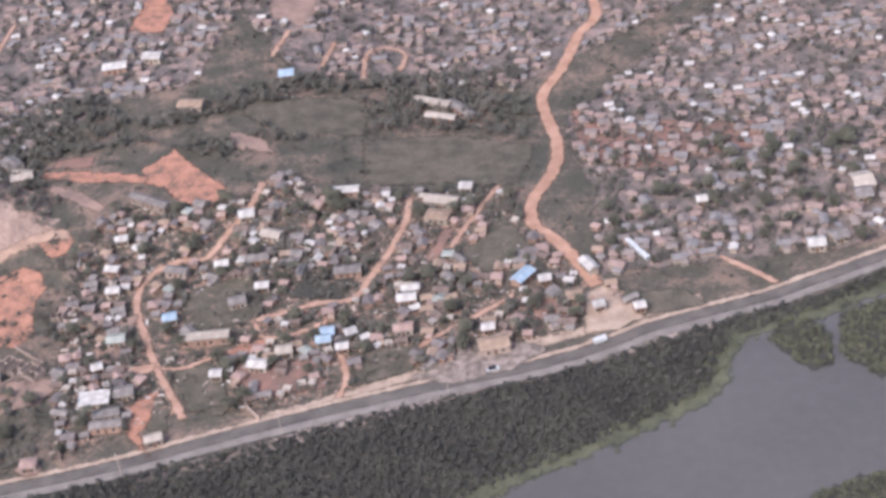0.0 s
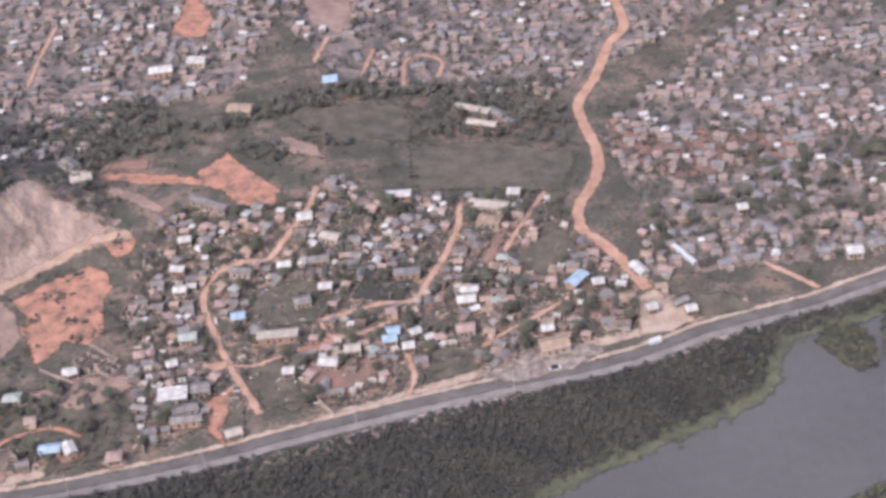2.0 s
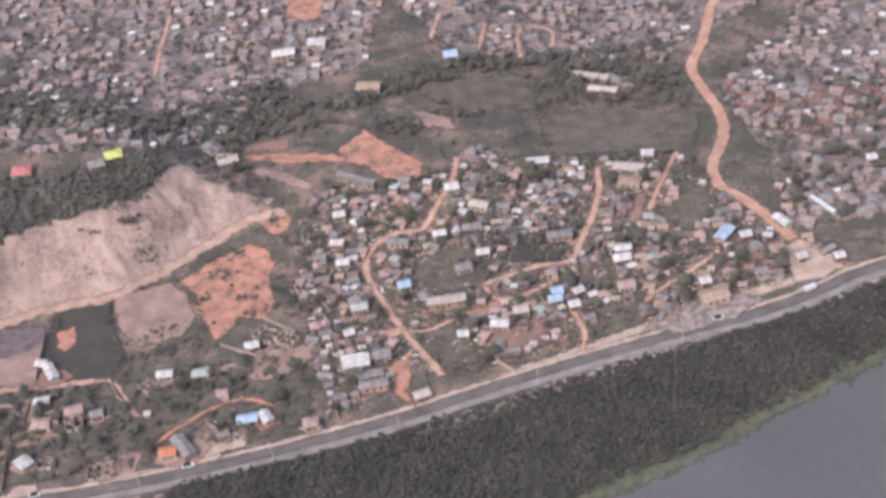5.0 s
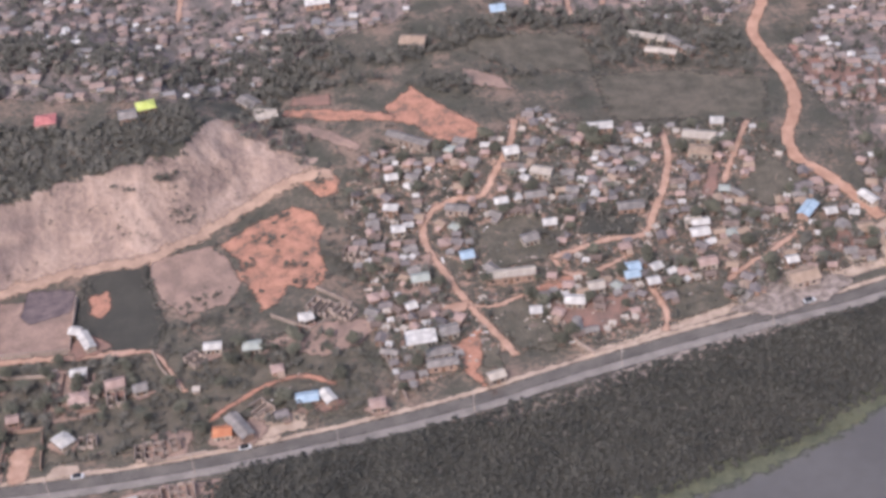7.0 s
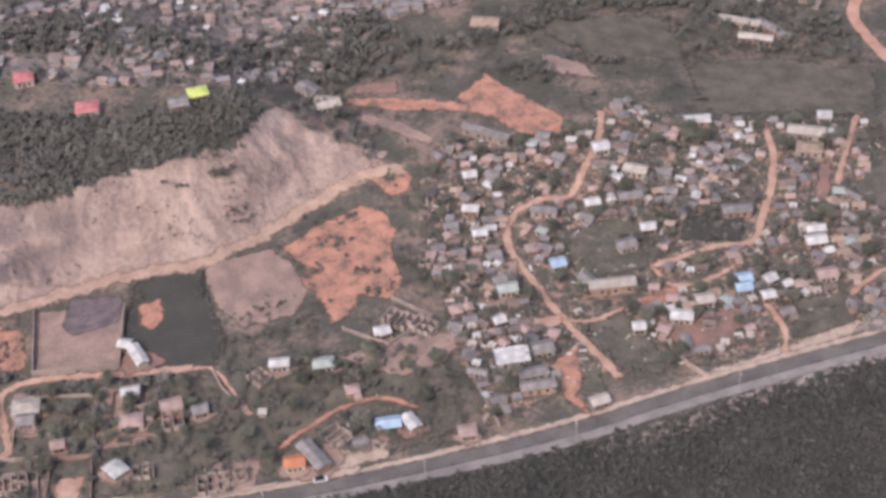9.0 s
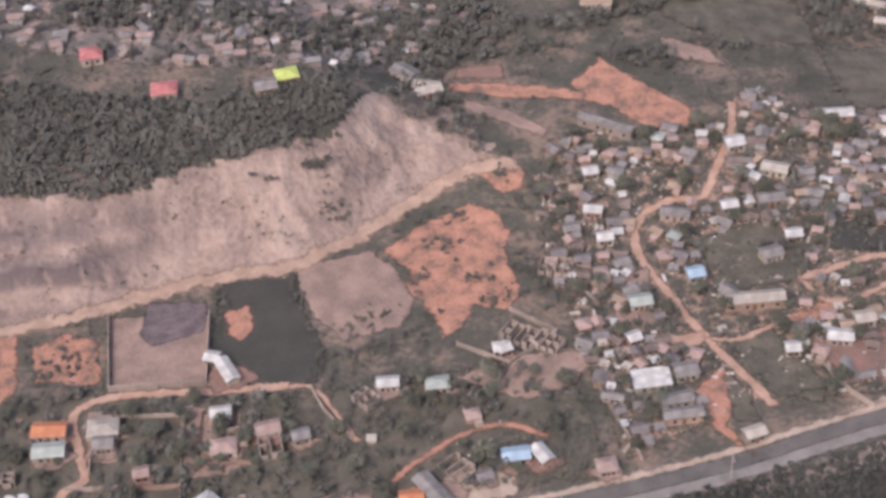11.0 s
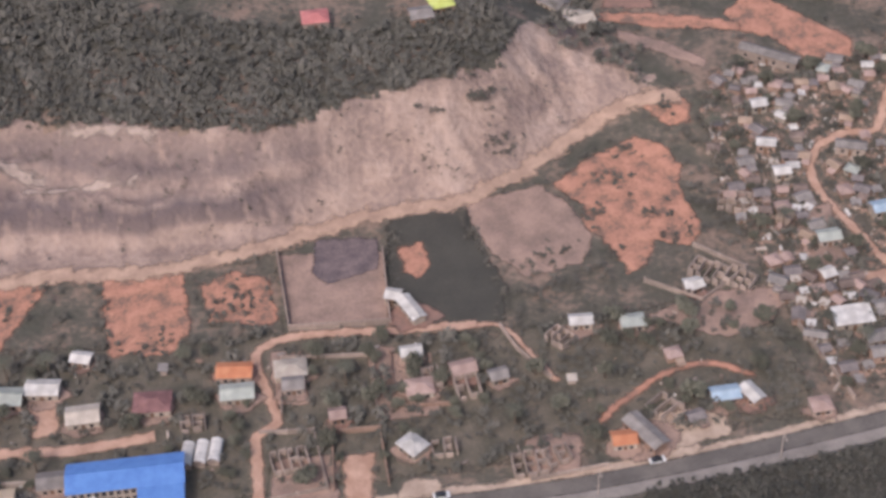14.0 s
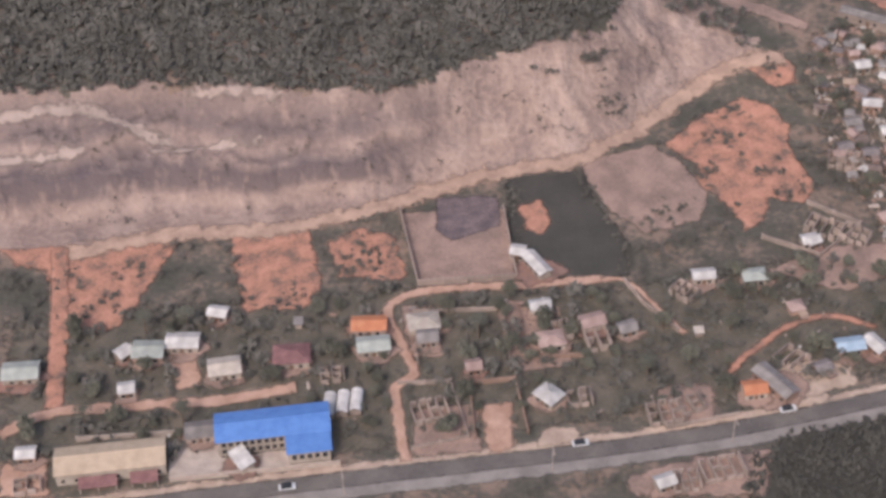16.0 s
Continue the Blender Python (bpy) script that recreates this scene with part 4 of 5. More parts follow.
WORDS = {"white": "bright white", "cream": "cream", "grey": "dull grey", "green": "pale green", "orange": "orange", "maroon": "dark maroon", "lightblue": "light blue", "pink": "dusty pink", "tan": "tan", "yellow": "yellow-green", "red": "faded red", "rust": "rusty brown", "brown": "weathered brown"}
KINDS = {"g": "gabled", "h": "hipped", "m": "lean-to"}
rnd = random.Random(7)
taken = []
for x, y, w, d, turn, col, kind in HOUSES:
    wall = rnd.choice(("plaster", "plaster", "block_wall", "mud_wall"))
    ob = build_house(w, d - 1, 2.9 + 0.4 * (w > 11), col, kind, wall, 4 if w > 11 else 2)
    put(ob, x, y, turn)
    tagged(ob, "%s house with a %s %s metal roof" % ({"plaster": "plastered", "block_wall": "bare block", "mud_wall": "earth-coloured"}[wall], KINDS[kind], WORDS[col]), "house", "houses of the town")
    taken.append((x, y, max(w, d) * 0.5 + 0.8))

# ---------------------------------------------------------------- houses that fill the town
def road_gap(x, y):
    a, b, half = SEGMENTS
    d = b - a
    t = np.clip(((x - a[:, 0]) * d[:, 0] + (y - a[:, 1]) * d[:, 1]) / ((d * d).sum(1) + 1e-9), 0, 1)
    return float((np.hypot(x - a[:, 0] - t * d[:, 0], y - a[:, 1] - t * d[:, 1]) - half).min())


def crowded(x, y, grow, share=1.0):
    """Whether something already stands within its reach plus grow of the spot."""
    k = len(taken)
    if k > crowd["n"]:
        if k > len(crowd["a"]):
            crowd["a"] = np.concatenate([crowd["a"], np.zeros((k + 4000, 3))])
        crowd["a"][crowd["n"]:k] = taken[crowd["n"]:]
        crowd["n"] = k
    q = crowd["a"][:k]
    return bool((np.hypot(q[:, 0] - x, q[:, 1] - y) < q[:, 2] * share + grow).any())


crowd = {"a": np.zeros((4000, 3)), "n": 0}
LANES = [(pts, w / 2) for pts, w, _ in TRACKS] + [(HIGHWAY, 6.8)]
BARE = [p for p, m, label, c in PATCHES if not label.startswith(("trodden", "rubble", "pale sandy", "reddish yard", "reddish open"))]
SEGMENTS = [np.array([(p, q, (half, 0)) for pts, half in LANES for p, q in zip(pts, pts[1:])])[:, k] for k in range(3)]
SEGMENTS[2] = SEGMENTS[2][:, 0]
protos = []
for k, (w, d, h, roof, kind, wall, annex) in enumerate((
        (5.2, 4.4, 2.3, "brown", "g", "mud_wall", "rust"), (4.2, 3.8, 2.2, "rust", "g", "block_wall", ""), (5.6, 4.6, 2.3, "grey", "g", "plaster", "brown"), (3.4, 3.4, 2.1, "brown", "g", "mud_wall", ""),
        (4.8, 4.8, 2.4, "pink", "h", "mud_wall", "tan"), (3.0, 3.0, 2.0, "grey", "m", "block_wall", ""), (6.6, 4.6, 2.4, "rust", "g", "plaster", "grey"), (4.0, 3.8, 2.2, "white", "g", "plaster", ""),
        (4.6, 4.0, 2.2, "tan", "g", "mud_wall", "pink"), (2.6, 2.8, 1.9, "cream", "m", "block_wall", ""), (4.6, 4.6, 2.3, "green", "h", "plaster", ""), (3.6, 3.6, 2.1, "pink", "g", "mud_wall", ""),
        (2.4, 2.6, 1.9, "white", "m", "plaster", ""), (7.0, 3.6, 2.2, "grey", "g", "block_wall", ""))):
    w, d, h = w * 0.78, d * 0.84, h * 0.88
    ob = build_house(w, d - 0.9, h, roof, kind, wall, 2, annex=annex)
    tagged(ob, "small %s house with a %s %s metal roof" % ({"plaster": "plastered", "block_wall": "bare block", "mud_wall": "earth-coloured"}[wall], KINDS[kind], WORDS[roof]), "house", "houses of the town")
    protos.append([ob, w, False])
WEIGHTS = (4, 5, 4, 5, 3, 5, 2, 2.2, 4, 5, 0.8, 5, 3.4, 2)
FAR = []
near_count = len(HOUSES)
for poly, gap, near in TOWN:
    xs, ys = [p[0] for p in poly], [p[1] for p in poly]
    y = min(ys)
    while y < max(ys):
        x = min(xs)
        while x < max(xs):
            px, py = x + rnd.uniform(-0.3, 0.3) * gap, y + rnd.uniform(-0.3, 0.3) * gap
            proto = rnd.choices(protos, WEIGHTS)[0]
            turn = rnd.choice((0, 0, 0, 90, -45)) + 28 * noise.noise((px * 0.02, py * 0.02, 1)) + rnd.gauss(-4, 11)
            x += gap
            if rnd.random() < (0.40 if near else 0.52) - 0.95 * noise.noise((px * 0.05, py * 0.05, 6)) or not inside(px, py, poly) or any(inside(px, py, b) for b in BARE):
                continue
            if road_gap(px, py) < proto[1] * 0.5 or crowded(px, py, proto[1] * 0.40):
                continue
            u, dd = cut(px, py)
            if -0.3 < u < 1.25 and dd < 30:
                continue
            taken.append((px, py, proto[1] * 0.5))
            if not near or near_count >= 298:
                FAR.append((px, py, turn, proto))
            elif not proto[2]:
                put(proto[0], px, py, turn)
                proto[2] = True
                near_count += 1
            else:
                copy_thing(proto[0], pose(px, py, level(px, py), 0, 0, turn))
                near_count += 1
        y += gap

# the far quarters of the town, too many to count: one body of small houses
vs, fs, mi, mats = [], [], [], []
# haze painted in: houses past a set distance swap to these even tones
HAZED = {"roof_brown": ROOF["dust"], "roof_rust": ROOF["clay"], "roof_grey": ROOF["ash"], "roof_pink": ROOF["clay"], "roof_tan": ROOF["dust"], "roof_cream": ROOF["ash"], "roof_green": ROOF["dust"], "mud_wall": M["block_wall"]}
for px, py, turn, proto in FAR:
    base = pose(px, py, level(px, py), 0, 0, turn)
    for child in proto[0].children:
        if child.name.startswith(("window", "ridge", "door")):
            continue
        me = child.data
        m = me.materials[0]
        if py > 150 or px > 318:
            m = HAZED.get(m.name, m)
        if m not in mats:
            mats.append(m)
        n = len(vs)
        vs += [tuple(base @ v.co) for v in me.vertices]
        fs += [[n + k for k in p.vertices] for p in me.polygons]
        mi += [mats.index(m)] * len(me.polygons)
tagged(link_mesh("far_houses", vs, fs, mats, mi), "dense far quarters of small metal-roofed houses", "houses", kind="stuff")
# ---------------------------------------------------------------- blue-roofed works and its neighbours
def works():
    root = new("factory")
    bm = bmesh.new()
    box(bm, -17.5, 0, -0.3, 17.5, 11, 6.2)
    part("main_wall", bm, M["plaster"], root)
    bm = bmesh.new()
    box(bm, 4.2, -7.5, -0.3, 17.2, -0.02, 5.6)
    part("wing_wall", bm, M["plaster"], root)
    bm = bmesh.new()
    slab(bm, (-18.3, -0.8, 6.3), (18.3, -0.8, 6.3), (18.3, 5.5, 8.0), (-18.3, 5.5, 8.0), 0.15)
    slab(bm, (18.3, 11.8, 6.3), (-18.3, 11.8, 6.3), (-18.3, 5.5, 8.0), (18.3, 5.5, 8.0), 0.15)
    part("main_roof", bm, ROOF["blue"], root, "bright blue ribbed metal roof")
    bm = bmesh.new()
    slab(bm, (3.6, -8.3, 5.7), (18.0, -8.3, 5.7), (18.0, -0.82, 6.28), (3.6, -0.82, 6.28), 0.15)
    part("wing_roof", bm, ROOF["blue"], root, "bright blue ribbed metal roof")
    for k in range(9):
        x = -16.4 + 2.25 * k
        for z in (0.9, 3.6):
            bm = bmesh.new()
            box(bm, x, -0.06, z, x + 1.35, 0.06, z + 1.5)
            part("window", bm, M["opening"], root)
    for k in range(5):
        x = 5.2 + 2.4 * k
        bm = bmesh.new()
        box(bm, x, -7.58, 2.6, x + 1.5, -7.44, 4.4)
        part("window", bm, M["opening"], root)
    return root


factory = works()
for piece in factory.children:
    piece.data.transform(Matrix.Diagonal((0.75, 0.75, 0.85, 1)))
tagged(put(factory, -40.5 * PLAN, 20.5 * PLAN, -1.5), "two-storey L-shaped works with a bright blue metal roof", "factory")
hall = build_house(25.5, 8, 4.0, "buff", "g", "plaster", 8, "warehouse")
for x0, x1 in ((-7.5, 1.5), (4.5, 11.0)):
    bm = bmesh.new()
    slab(bm, (x0, -7.4, 2.1), (x1, -7.4, 2.1), (x1, -4.6, 3.0), (x0, -4.6, 3.0), 0.1)
    awning = part("awning", bm, ROOF["maroon"], hall, "dark maroon lean-to roof")
    for x in (x0 + 0.3, (x0 + x1) / 2, x1 - 0.3):
        bm = bmesh.new()
        box(bm, x - 0.08, -7.2, -0.3, x + 0.08, -7.04, 2.05)
        part("awning_post", bm, M["concrete"], awning)
tagged(put(hall, -94.5 * PLAN, 22.5 * PLAN, -2), "long low warehouse with a buff metal roof and maroon lean-tos", "warehouse")
for k in range(3):
    bm = bmesh.new()
    for j in range(8):
        a, b = math.pi * j / 8, math.pi * (j + 1) / 8
        slab(bm, (1.5 * math.cos(a), -3.5, 1.6 + 1.2 * math.sin(a)), (1.5 * math.cos(a), 3.5, 1.6 + 1.2 * math.sin(a)), (1.5 * math.cos(b), 3.5, 1.6 + 1.2 * math.sin(b)), (1.5 * math.cos(b), -3.5, 1.6 + 1.2 * math.sin(b)), 0.05)
    bmesh.ops.remove_doubles(bm, verts=bm.verts[:], dist=0.06)
    shed = new("barrel_shed")
    part("roof", bm, ROOF["white"], shed)
    bm = bmesh.new()
    box(bm, -1.4, -3.3, -0.2, 1.4, 3.3, 1.6)
    part("wall", bm, M["block_wall"], shed)
    tagged(put(shed, -14.6 + 3.3 * k, 25.2, -12), "small shed with a white barrel roof", "shed", "row of barrel-roofed sheds")
yard = [(-76, 14), (-24, 11), (-24, 19), (-36, 20), (-58, 20), (-60, 30), (-76, 30)]
yard = plan(yard)
taken += [(-50 * PLAN, 23 * PLAN, 13), (-30 * PLAN, 20 * PLAN, 13), (-104 * PLAN, 22 * PLAN, 9), (-86 * PLAN, 22 * PLAN, 9), (-12, 25, 7)]
patch("paved_yard", yard, 0.10, M["concrete"], "paved concrete yard of the works", "yard", 0.3)


# ---------------------------------------------------------------- compound walls
def fence_wall(pts, h, mat, label):
    root = new("compound_wall")
    pts = plan(pts)
    for (x1, y1), (x2, y2) in zip(pts, pts[1:]):
        L = math.hypot(x2 - x1, y2 - y1)
        n = max(1, round(L / 7))
        a = math.atan2(y2 - y1, x2 - x1)
        for k in range(n):
            bm = bmesh.new()
            box(bm, -L / n / 2 + 0.15, -0.12, -0.3, L / n / 2 - 0.15, 0.12, h)
            bay = part("panel", bm, mat, root)
            t = (k + 0.5) / n
            bay.matrix_basis = Matrix.Translation((x1 + (x2 - x1) * t, y1 + (y2 - y1) * t, level(x1, y1))) @ Matrix.Rotation(a, 4, "Z")
            bm = bmesh.new()
            box(bm, -0.2, -0.2, -0.3, 0.2, 0.2, h + 0.2)
            post = part("pillar", bm, mat, root)
            post.matrix_basis = Matrix.Translation((x1 + (x2 - x1) * k / n, y1 + (y2 - y1) * k / n, level(x1, y1))) @ Matrix.Rotation(a, 4, "Z")
    return tagged(root, label, "wall")


fence_wall([(17, 131), (18, 90), (54, 87), (56, 126)], 2.2, M["block_wall"], "weathered block wall round a bare earth plot")
fence_wall([(105, 50), (96, 66), (92, 79)], 1.6, M["block_wall"], "low block wall beside a track")
fence_wall([(-20, 10), (-60, 12), (-76, 13)], 1.8, M["concrete"], "pale wall along the front of the works")
fence_wall([(196, 60), (204, 22)], 1.8, M["block_wall"], "dark block wall beside sheds")
fence_wall([(4, 42), (22, 40), (24, 14), (4, 12)], 1.6, M["block_wall"], "block wall round a yard of building rubble")
fence_wall([(26, 13), (28, 38), (44, 37), (44, 12)], 1.8, M["mud_wall"], "earth-coloured wall round a bare plot")
fence_wall([(12, 50), (14, 76), (46, 72), (44, 46)], 1.5, M["block_wall"], "block wall round a house plot")
fence_wall([(52, 72), (50, 46), (70, 44)], 1.5, M["mud_wall"], "earth-coloured wall between house plots")
fence_wall([(88, 20), (90, 6), (116, 8)], 1.5, M["block_wall"], "block wall round unfinished houses")
fence_wall([(148, 92), (166, 78), (186, 92), (170, 108)], 1.6, M["block_wall"], "block wall round a compound of shells")
fence_wall([(-106, 36), (-72, 33)], 1.8, M["concrete"], "pale wall behind the warehouse")
fence_wall([(278, 58), (284, 42), (290, 33)], 1.8, M["block_wall"], "grey wall beside the market yard")


# ---------------------------------------------------------------- roofless shells
def shell(w, d, rooms, seed):
    r = random.Random(seed)
    root = new("house_shell")
    for k in range(rooms + 1):
        x = -w / 2 + w * k / rooms
        bm = bmesh.new()
        box(bm, x - 0.12, -d / 2 + 0.13, -0.3, x + 0.12, d / 2 - 0.13, 2.3 + r.uniform(-0.5, 0.6))
        part("cross_wall", bm, M["block_wall"], root)
    for s in (-1, 0, 1):
        for k in range(rooms):
            if s == 0 and r.random() < 0.4:
                continue
            a = -w / 2 + w * k / rooms
            bm = bmesh.new()
            box(bm, a + 0.14, s * d / 2 - 0.12, -0.3, a + w / rooms * r.uniform(0.55, 0.9), s * d / 2 + 0.12, 2.2 + r.uniform(-0.6, 0.6))
            part("wall", bm, M["block_wall"], root)
    return root


SHELLS = [(91, 12, 12, 9, 3, 0), (100, 14, 8, 7, 2, 12), (103, -15, 14, 9, 4, 5), (90, -18, 9, 8, 3, 0), (13, 27, 12, 9, 4, 8), (63, 56, 9, 8, 3, 10), (76, 50, 8, 9, 2, 5), (140, 28, 11, 9, 3, -55), (112, 68, 9, 7, 3, -50), (172, 92, 13, 9, 4, -40), (182, 86, 10, 8, 3, -40), (192, 128, 13, 9, 4, -20), (-18, 50, 8, 6, 2, 0), (64, 24, 8, 6, 2, 0), (-122, 18, 9, 6, 2, 0)]
for k, (x, y, w, d, rooms, turn) in enumerate(SHELLS):
    x, y, w, d = x * PLAN, y * PLAN, w * PLAN, d * PLAN
    tagged(put(shell(w, d, rooms, k), x, y, turn), "roofless shell of bare block walls", "house shell", "unfinished houses")
    taken.append((x, y, max(w, d) * 0.5 + 1))


# ---------------------------------------------------------------- vehicles and poles
def build_car(length, van):
    root = new("van" if van else "car")
    h = 1.9 if van else 0.95
    bm = bmesh.new()
    box(bm, -length / 2, -0.88, 0.35, length / 2, 0.88, h)
    bmesh.ops.bevel(bm, geom=bm.edges[:], offset=0.14, segments=2, affect="EDGES")
    part("body", bm, M["car_paint"], root)
    if not van:
        bm = bmesh.new()
        v = [bm.verts.new(p) for p in ((-1.5, -0.8, 0.94), (1.2, -0.8, 0.94), (1.2, 0.8, 0.94), (-1.5, 0.8, 0.94), (-0.9, -0.65, 1.5), (0.6, -0.65, 1.5), (0.6, 0.65, 1.5), (-0.9, 0.65, 1.5))]
        for f in ((4, 5, 6, 7), (0, 1, 5, 4), (1, 2, 6, 5), (2, 3, 7, 6), (3, 0, 4, 7)):
            bm.faces.new([v[k] for k in f])
        part("cabin", bm, M["opening"], root)
    else:
        bm = bmesh.new()
        box(bm, length / 2 - 0.3, -0.7, 1.15, length / 2 + 0.02, 0.7, 1.7)
        part("windscreen", bm, M["opening"], root)
    for x in (-length * 0.31, length * 0.31):
        for y in (-0.82, 0.82):
            bm = bmesh.new()
            bmesh.ops.create_cone(bm, cap_ends=True, segments=12, radius1=0.34, radius2=0.34, depth=0.22, matrix=Matrix.Translation((x, y, 0.34)) @ Matrix.Rotation(math.pi / 2, 4, "X"))
            wheel = part("wheel", bm, M["tyre"], root)
            bm = bmesh.new()
            bmesh.ops.create_cone(bm, cap_ends=True, segments=10, radius1=0.19, radius2=0.19, depth=0.26, matrix=Matrix.Translation((x, y, 0.34)) @ Matrix.Rotation(math.pi / 2, 4, "X"))
            part("rim", bm, M["concrete"], wheel)
    return root


for x, y, van, turn in ((-38, 3.0, False, -1), (132, 7, False, 6), (392, 47.5, False, 8), (440, 58, True, 18), (60, 4.5, False, 0)):
    x, y = x * PLAN, y * PLAN
    ob = build_car(4.4 if van else 3.9, van)
    tagged(put(ob, x, y, turn, 0.22), "white minibus on the highway" if van else "pale saloon car on the highway", "van" if van else "car", "vehicles on the highway")
for k in range(2):
    ob = build_car(7.5, True)
    tagged(put(ob, 328 + 3 * k, 90.7 - 6.8 * k, -64, 0.25), "white lorry parked on the orange dirt road", "lorry", "lorries on the dirt road")


def pole():
    root = new("street_lamp")
    bm = bmesh.new()
    bmesh.ops.create_cone(bm, cap_ends=True, segments=8, radius1=0.14, radius2=0.08, depth=9, matrix=Matrix.Translation((0, 0, 4.3)))
    part("post", bm, M["concrete"], root)
    bm = bmesh.new()
    box(bm, -0.06, -1.8, 8.6, 0.06, 0.0, 8.72)
    arm = part("arm", bm, M["concrete"], root)
    bm = bmesh.new()
    box(bm, -0.15, -2.3, 8.5, 0.15, -1.7, 8.68)
    part("lamp_head", bm, M["concrete"], arm)
    return root


lamp = tagged(put(pole(), 34.5, -3.6), "tall grey lamp post beside the highway", "street lamp", "lamp posts")
for x, y in ((110, -3), (172, 1.5), (-20, -2.5), (232, 9), (300, 23), (372, 36)):
    copy_thing(lamp, pose(x * PLAN, y * PLAN, 0))

# ---------------------------------------------------------------- trees
tree_kinds = []
for k, (w, h, t) in enumerate(((4.8, 3.8, 1.8), (3.6, 3.0, 1.4), (6.2, 4.6, 2.2), (2.6, 2.2, 1.0), (4.2, 4.4, 2.0))):
    tree_kinds.append([tagged(build_tree(w, h, t, 11 + k), "broad leafy tree with a dull green crown" if w > 4 else "small bushy tree with a dull green crown", "tree", "trees among the houses"), w, False])
tree_kinds.append([tagged(build_tree(4.6, 1.8, 6.0, 31, True), "slender palm with drooping fronds", "tree", "palms among the houses"), 3.0, False])
placed = 0
near_trees = 0
town_trees = []
tries = 0
while placed < 2600 and tries < 14000:
    tries += 1
    x, y = rnd.uniform(-105, 450), rnd.uniform(10, 345)
    if y > 188 and rnd.random() < 0.4:
        continue
    if not any(inside(x, y, poly) for poly, gap, near in TOWN):
        continue
    kind = rnd.choices(tree_kinds, (4, 5, 2, 5, 2, 2))[0]
    if road_gap(x, y) < kind[1] * 0.35 or any(inside(x, y, b) for b in BARE):
        continue
    if crowded(x, y, kind[1] * 0.22, 0.6):
        continue
    u, dd = cut(x, y)
    if -0.15 < u < 1.0 and dd < 20:
        continue
    taken.append((x, y, kind[1] * 0.4))
    s = rnd.uniform(0.75, 1.2)
    spot = pose(x, y, level(x, y), 0, 0, rnd.uniform(0, 360))
    if y > 150 or near_trees >= 290:
        town_trees.append((x, y, kind[1] * s * (0.8 if y > 150 else 1.0), kind[1] * s * 0.7))
    elif not kind[2]:
        kind[0].matrix_basis = spot
        kind[2] = True
        near_trees += 1
    else:
        copy_thing(kind[0], spot)
        near_trees += 1
    placed += 1

rg = np.random.default_rng(5)


def scatter(poly, gap, wmin, wmax, keep=None):
    xs, ys = [p[0] for p in poly], [p[1] for p in poly]
    out = []
    for x in np.arange(min(xs), max(xs), gap):
        for y in np.arange(min(ys), max(ys), gap):
            px, py = x + rg.uniform(-0.6, 0.6) * gap, y + rg.uniform(-0.6, 0.6) * gap
            if inside(px, py, poly) and (keep is None or keep(px, py)):
                w = rg.uniform(wmin, wmax)
                out.append((px, py, w, w * rg.uniform(0.6, 1.0)))
    return out


SWAMP = plan([(130, -3), (182, -1), (231, 6), (275, 15), (322, 24), (364, 31), (411, 37), (438, 44), (465, 54), (492, 61), (519, 67), (545, 74), (600, 96), (700, 130), (690, 100), (562, 71), (536, 61), (515, 56), (497, 50), (487, 34), (480, 18), (465, 8), (440, -3), (400, -20), (358, -40), (303, -56), (250, -68), (150, -92), (90, -90), (112, -14)])
patch("swamp_floor", SWAMP, 0.10, M["dark_grass"], "dark wet floor of the swamp wood", "ground", 1.0, 2.0)
woods("swamp_wood", [(x, y, w, h * 0.8) for x, y, w, h in scatter(SWAMP, 1.75, 1.6, 3.6)], 24, M["swamp_leaf"], "dense dark green swamp wood between highway and lagoon", "wood", 1, 0.15)
edge = []
for (x1, y1), (x2, y2) in zip(SHORE[1:13], SHORE[2:14]):
    for k in range(int(math.hypot(x2 - x1, y2 - y1) / 1.3)):
        t = rg.uniform(0, 1)
        edge.append((x1 + (x2 - x1) * t + rg.normal(0, 2.0), y1 + (y2 - y1) * t + rg.normal(3.0, 3.0), rg.uniform(1.4, 3.0), rg.uniform(0.6, 1.2)))
for poly in ISLES:
    edge += scatter(poly, 1.9, 1.8, 3.2)
woods("reeds", edge, 26, M["reed"], "yellow-green reeds along the lagoon's edge", "reeds", 2, 0.14)
HILL = plan([(-300, 190), (-130, 188), (-60, 184), (-21, 172), (21, 164), (56, 175), (91, 184), (112, 196), (124, 215), (118, 238), (60, 222), (0, 244), (-60, 275), (-140, 300), (-300, 340)])
woods("hill_wood", [(x, y, w, h * 0.8) for x, y, w, h in scatter(HILL, 2.1, 1.6, 4.6, lambda x, y: cut(x, y)[0] > 0.93)], 34, M["hill_leaf"], "dense dull green wood on the hill above the quarry", "wood", 3, 0.14)
BELT = plan([(128, 225), (142, 245), (150, 275), (210, 275), (232, 262), (262, 262), (330, 305), (370, 312), (425, 300), (425, 245), (380, 268), (335, 266), (290, 256), (258, 238), (232, 262), (170, 268), (160, 250), (178, 220), (172, 200), (150, 214)])
woods("belt_wood", scatter(BELT, 4.0, 2.8, 6.0, lambda x, y: not any(inside(x, y, b) for b in BARE) and road_gap(x, y) > 2), 55, M["hill_leaf"], "loose belt of dull green trees below the hill", "wood", 4, 0.11)
VALLEY = plan([(-20, 300), (110, 262), (150, 262), (232, 300), (300, 330), (420, 330), (425, 305), (330, 312), (250, 285), (215, 280), (180, 330), (100, 300), (20, 330)])
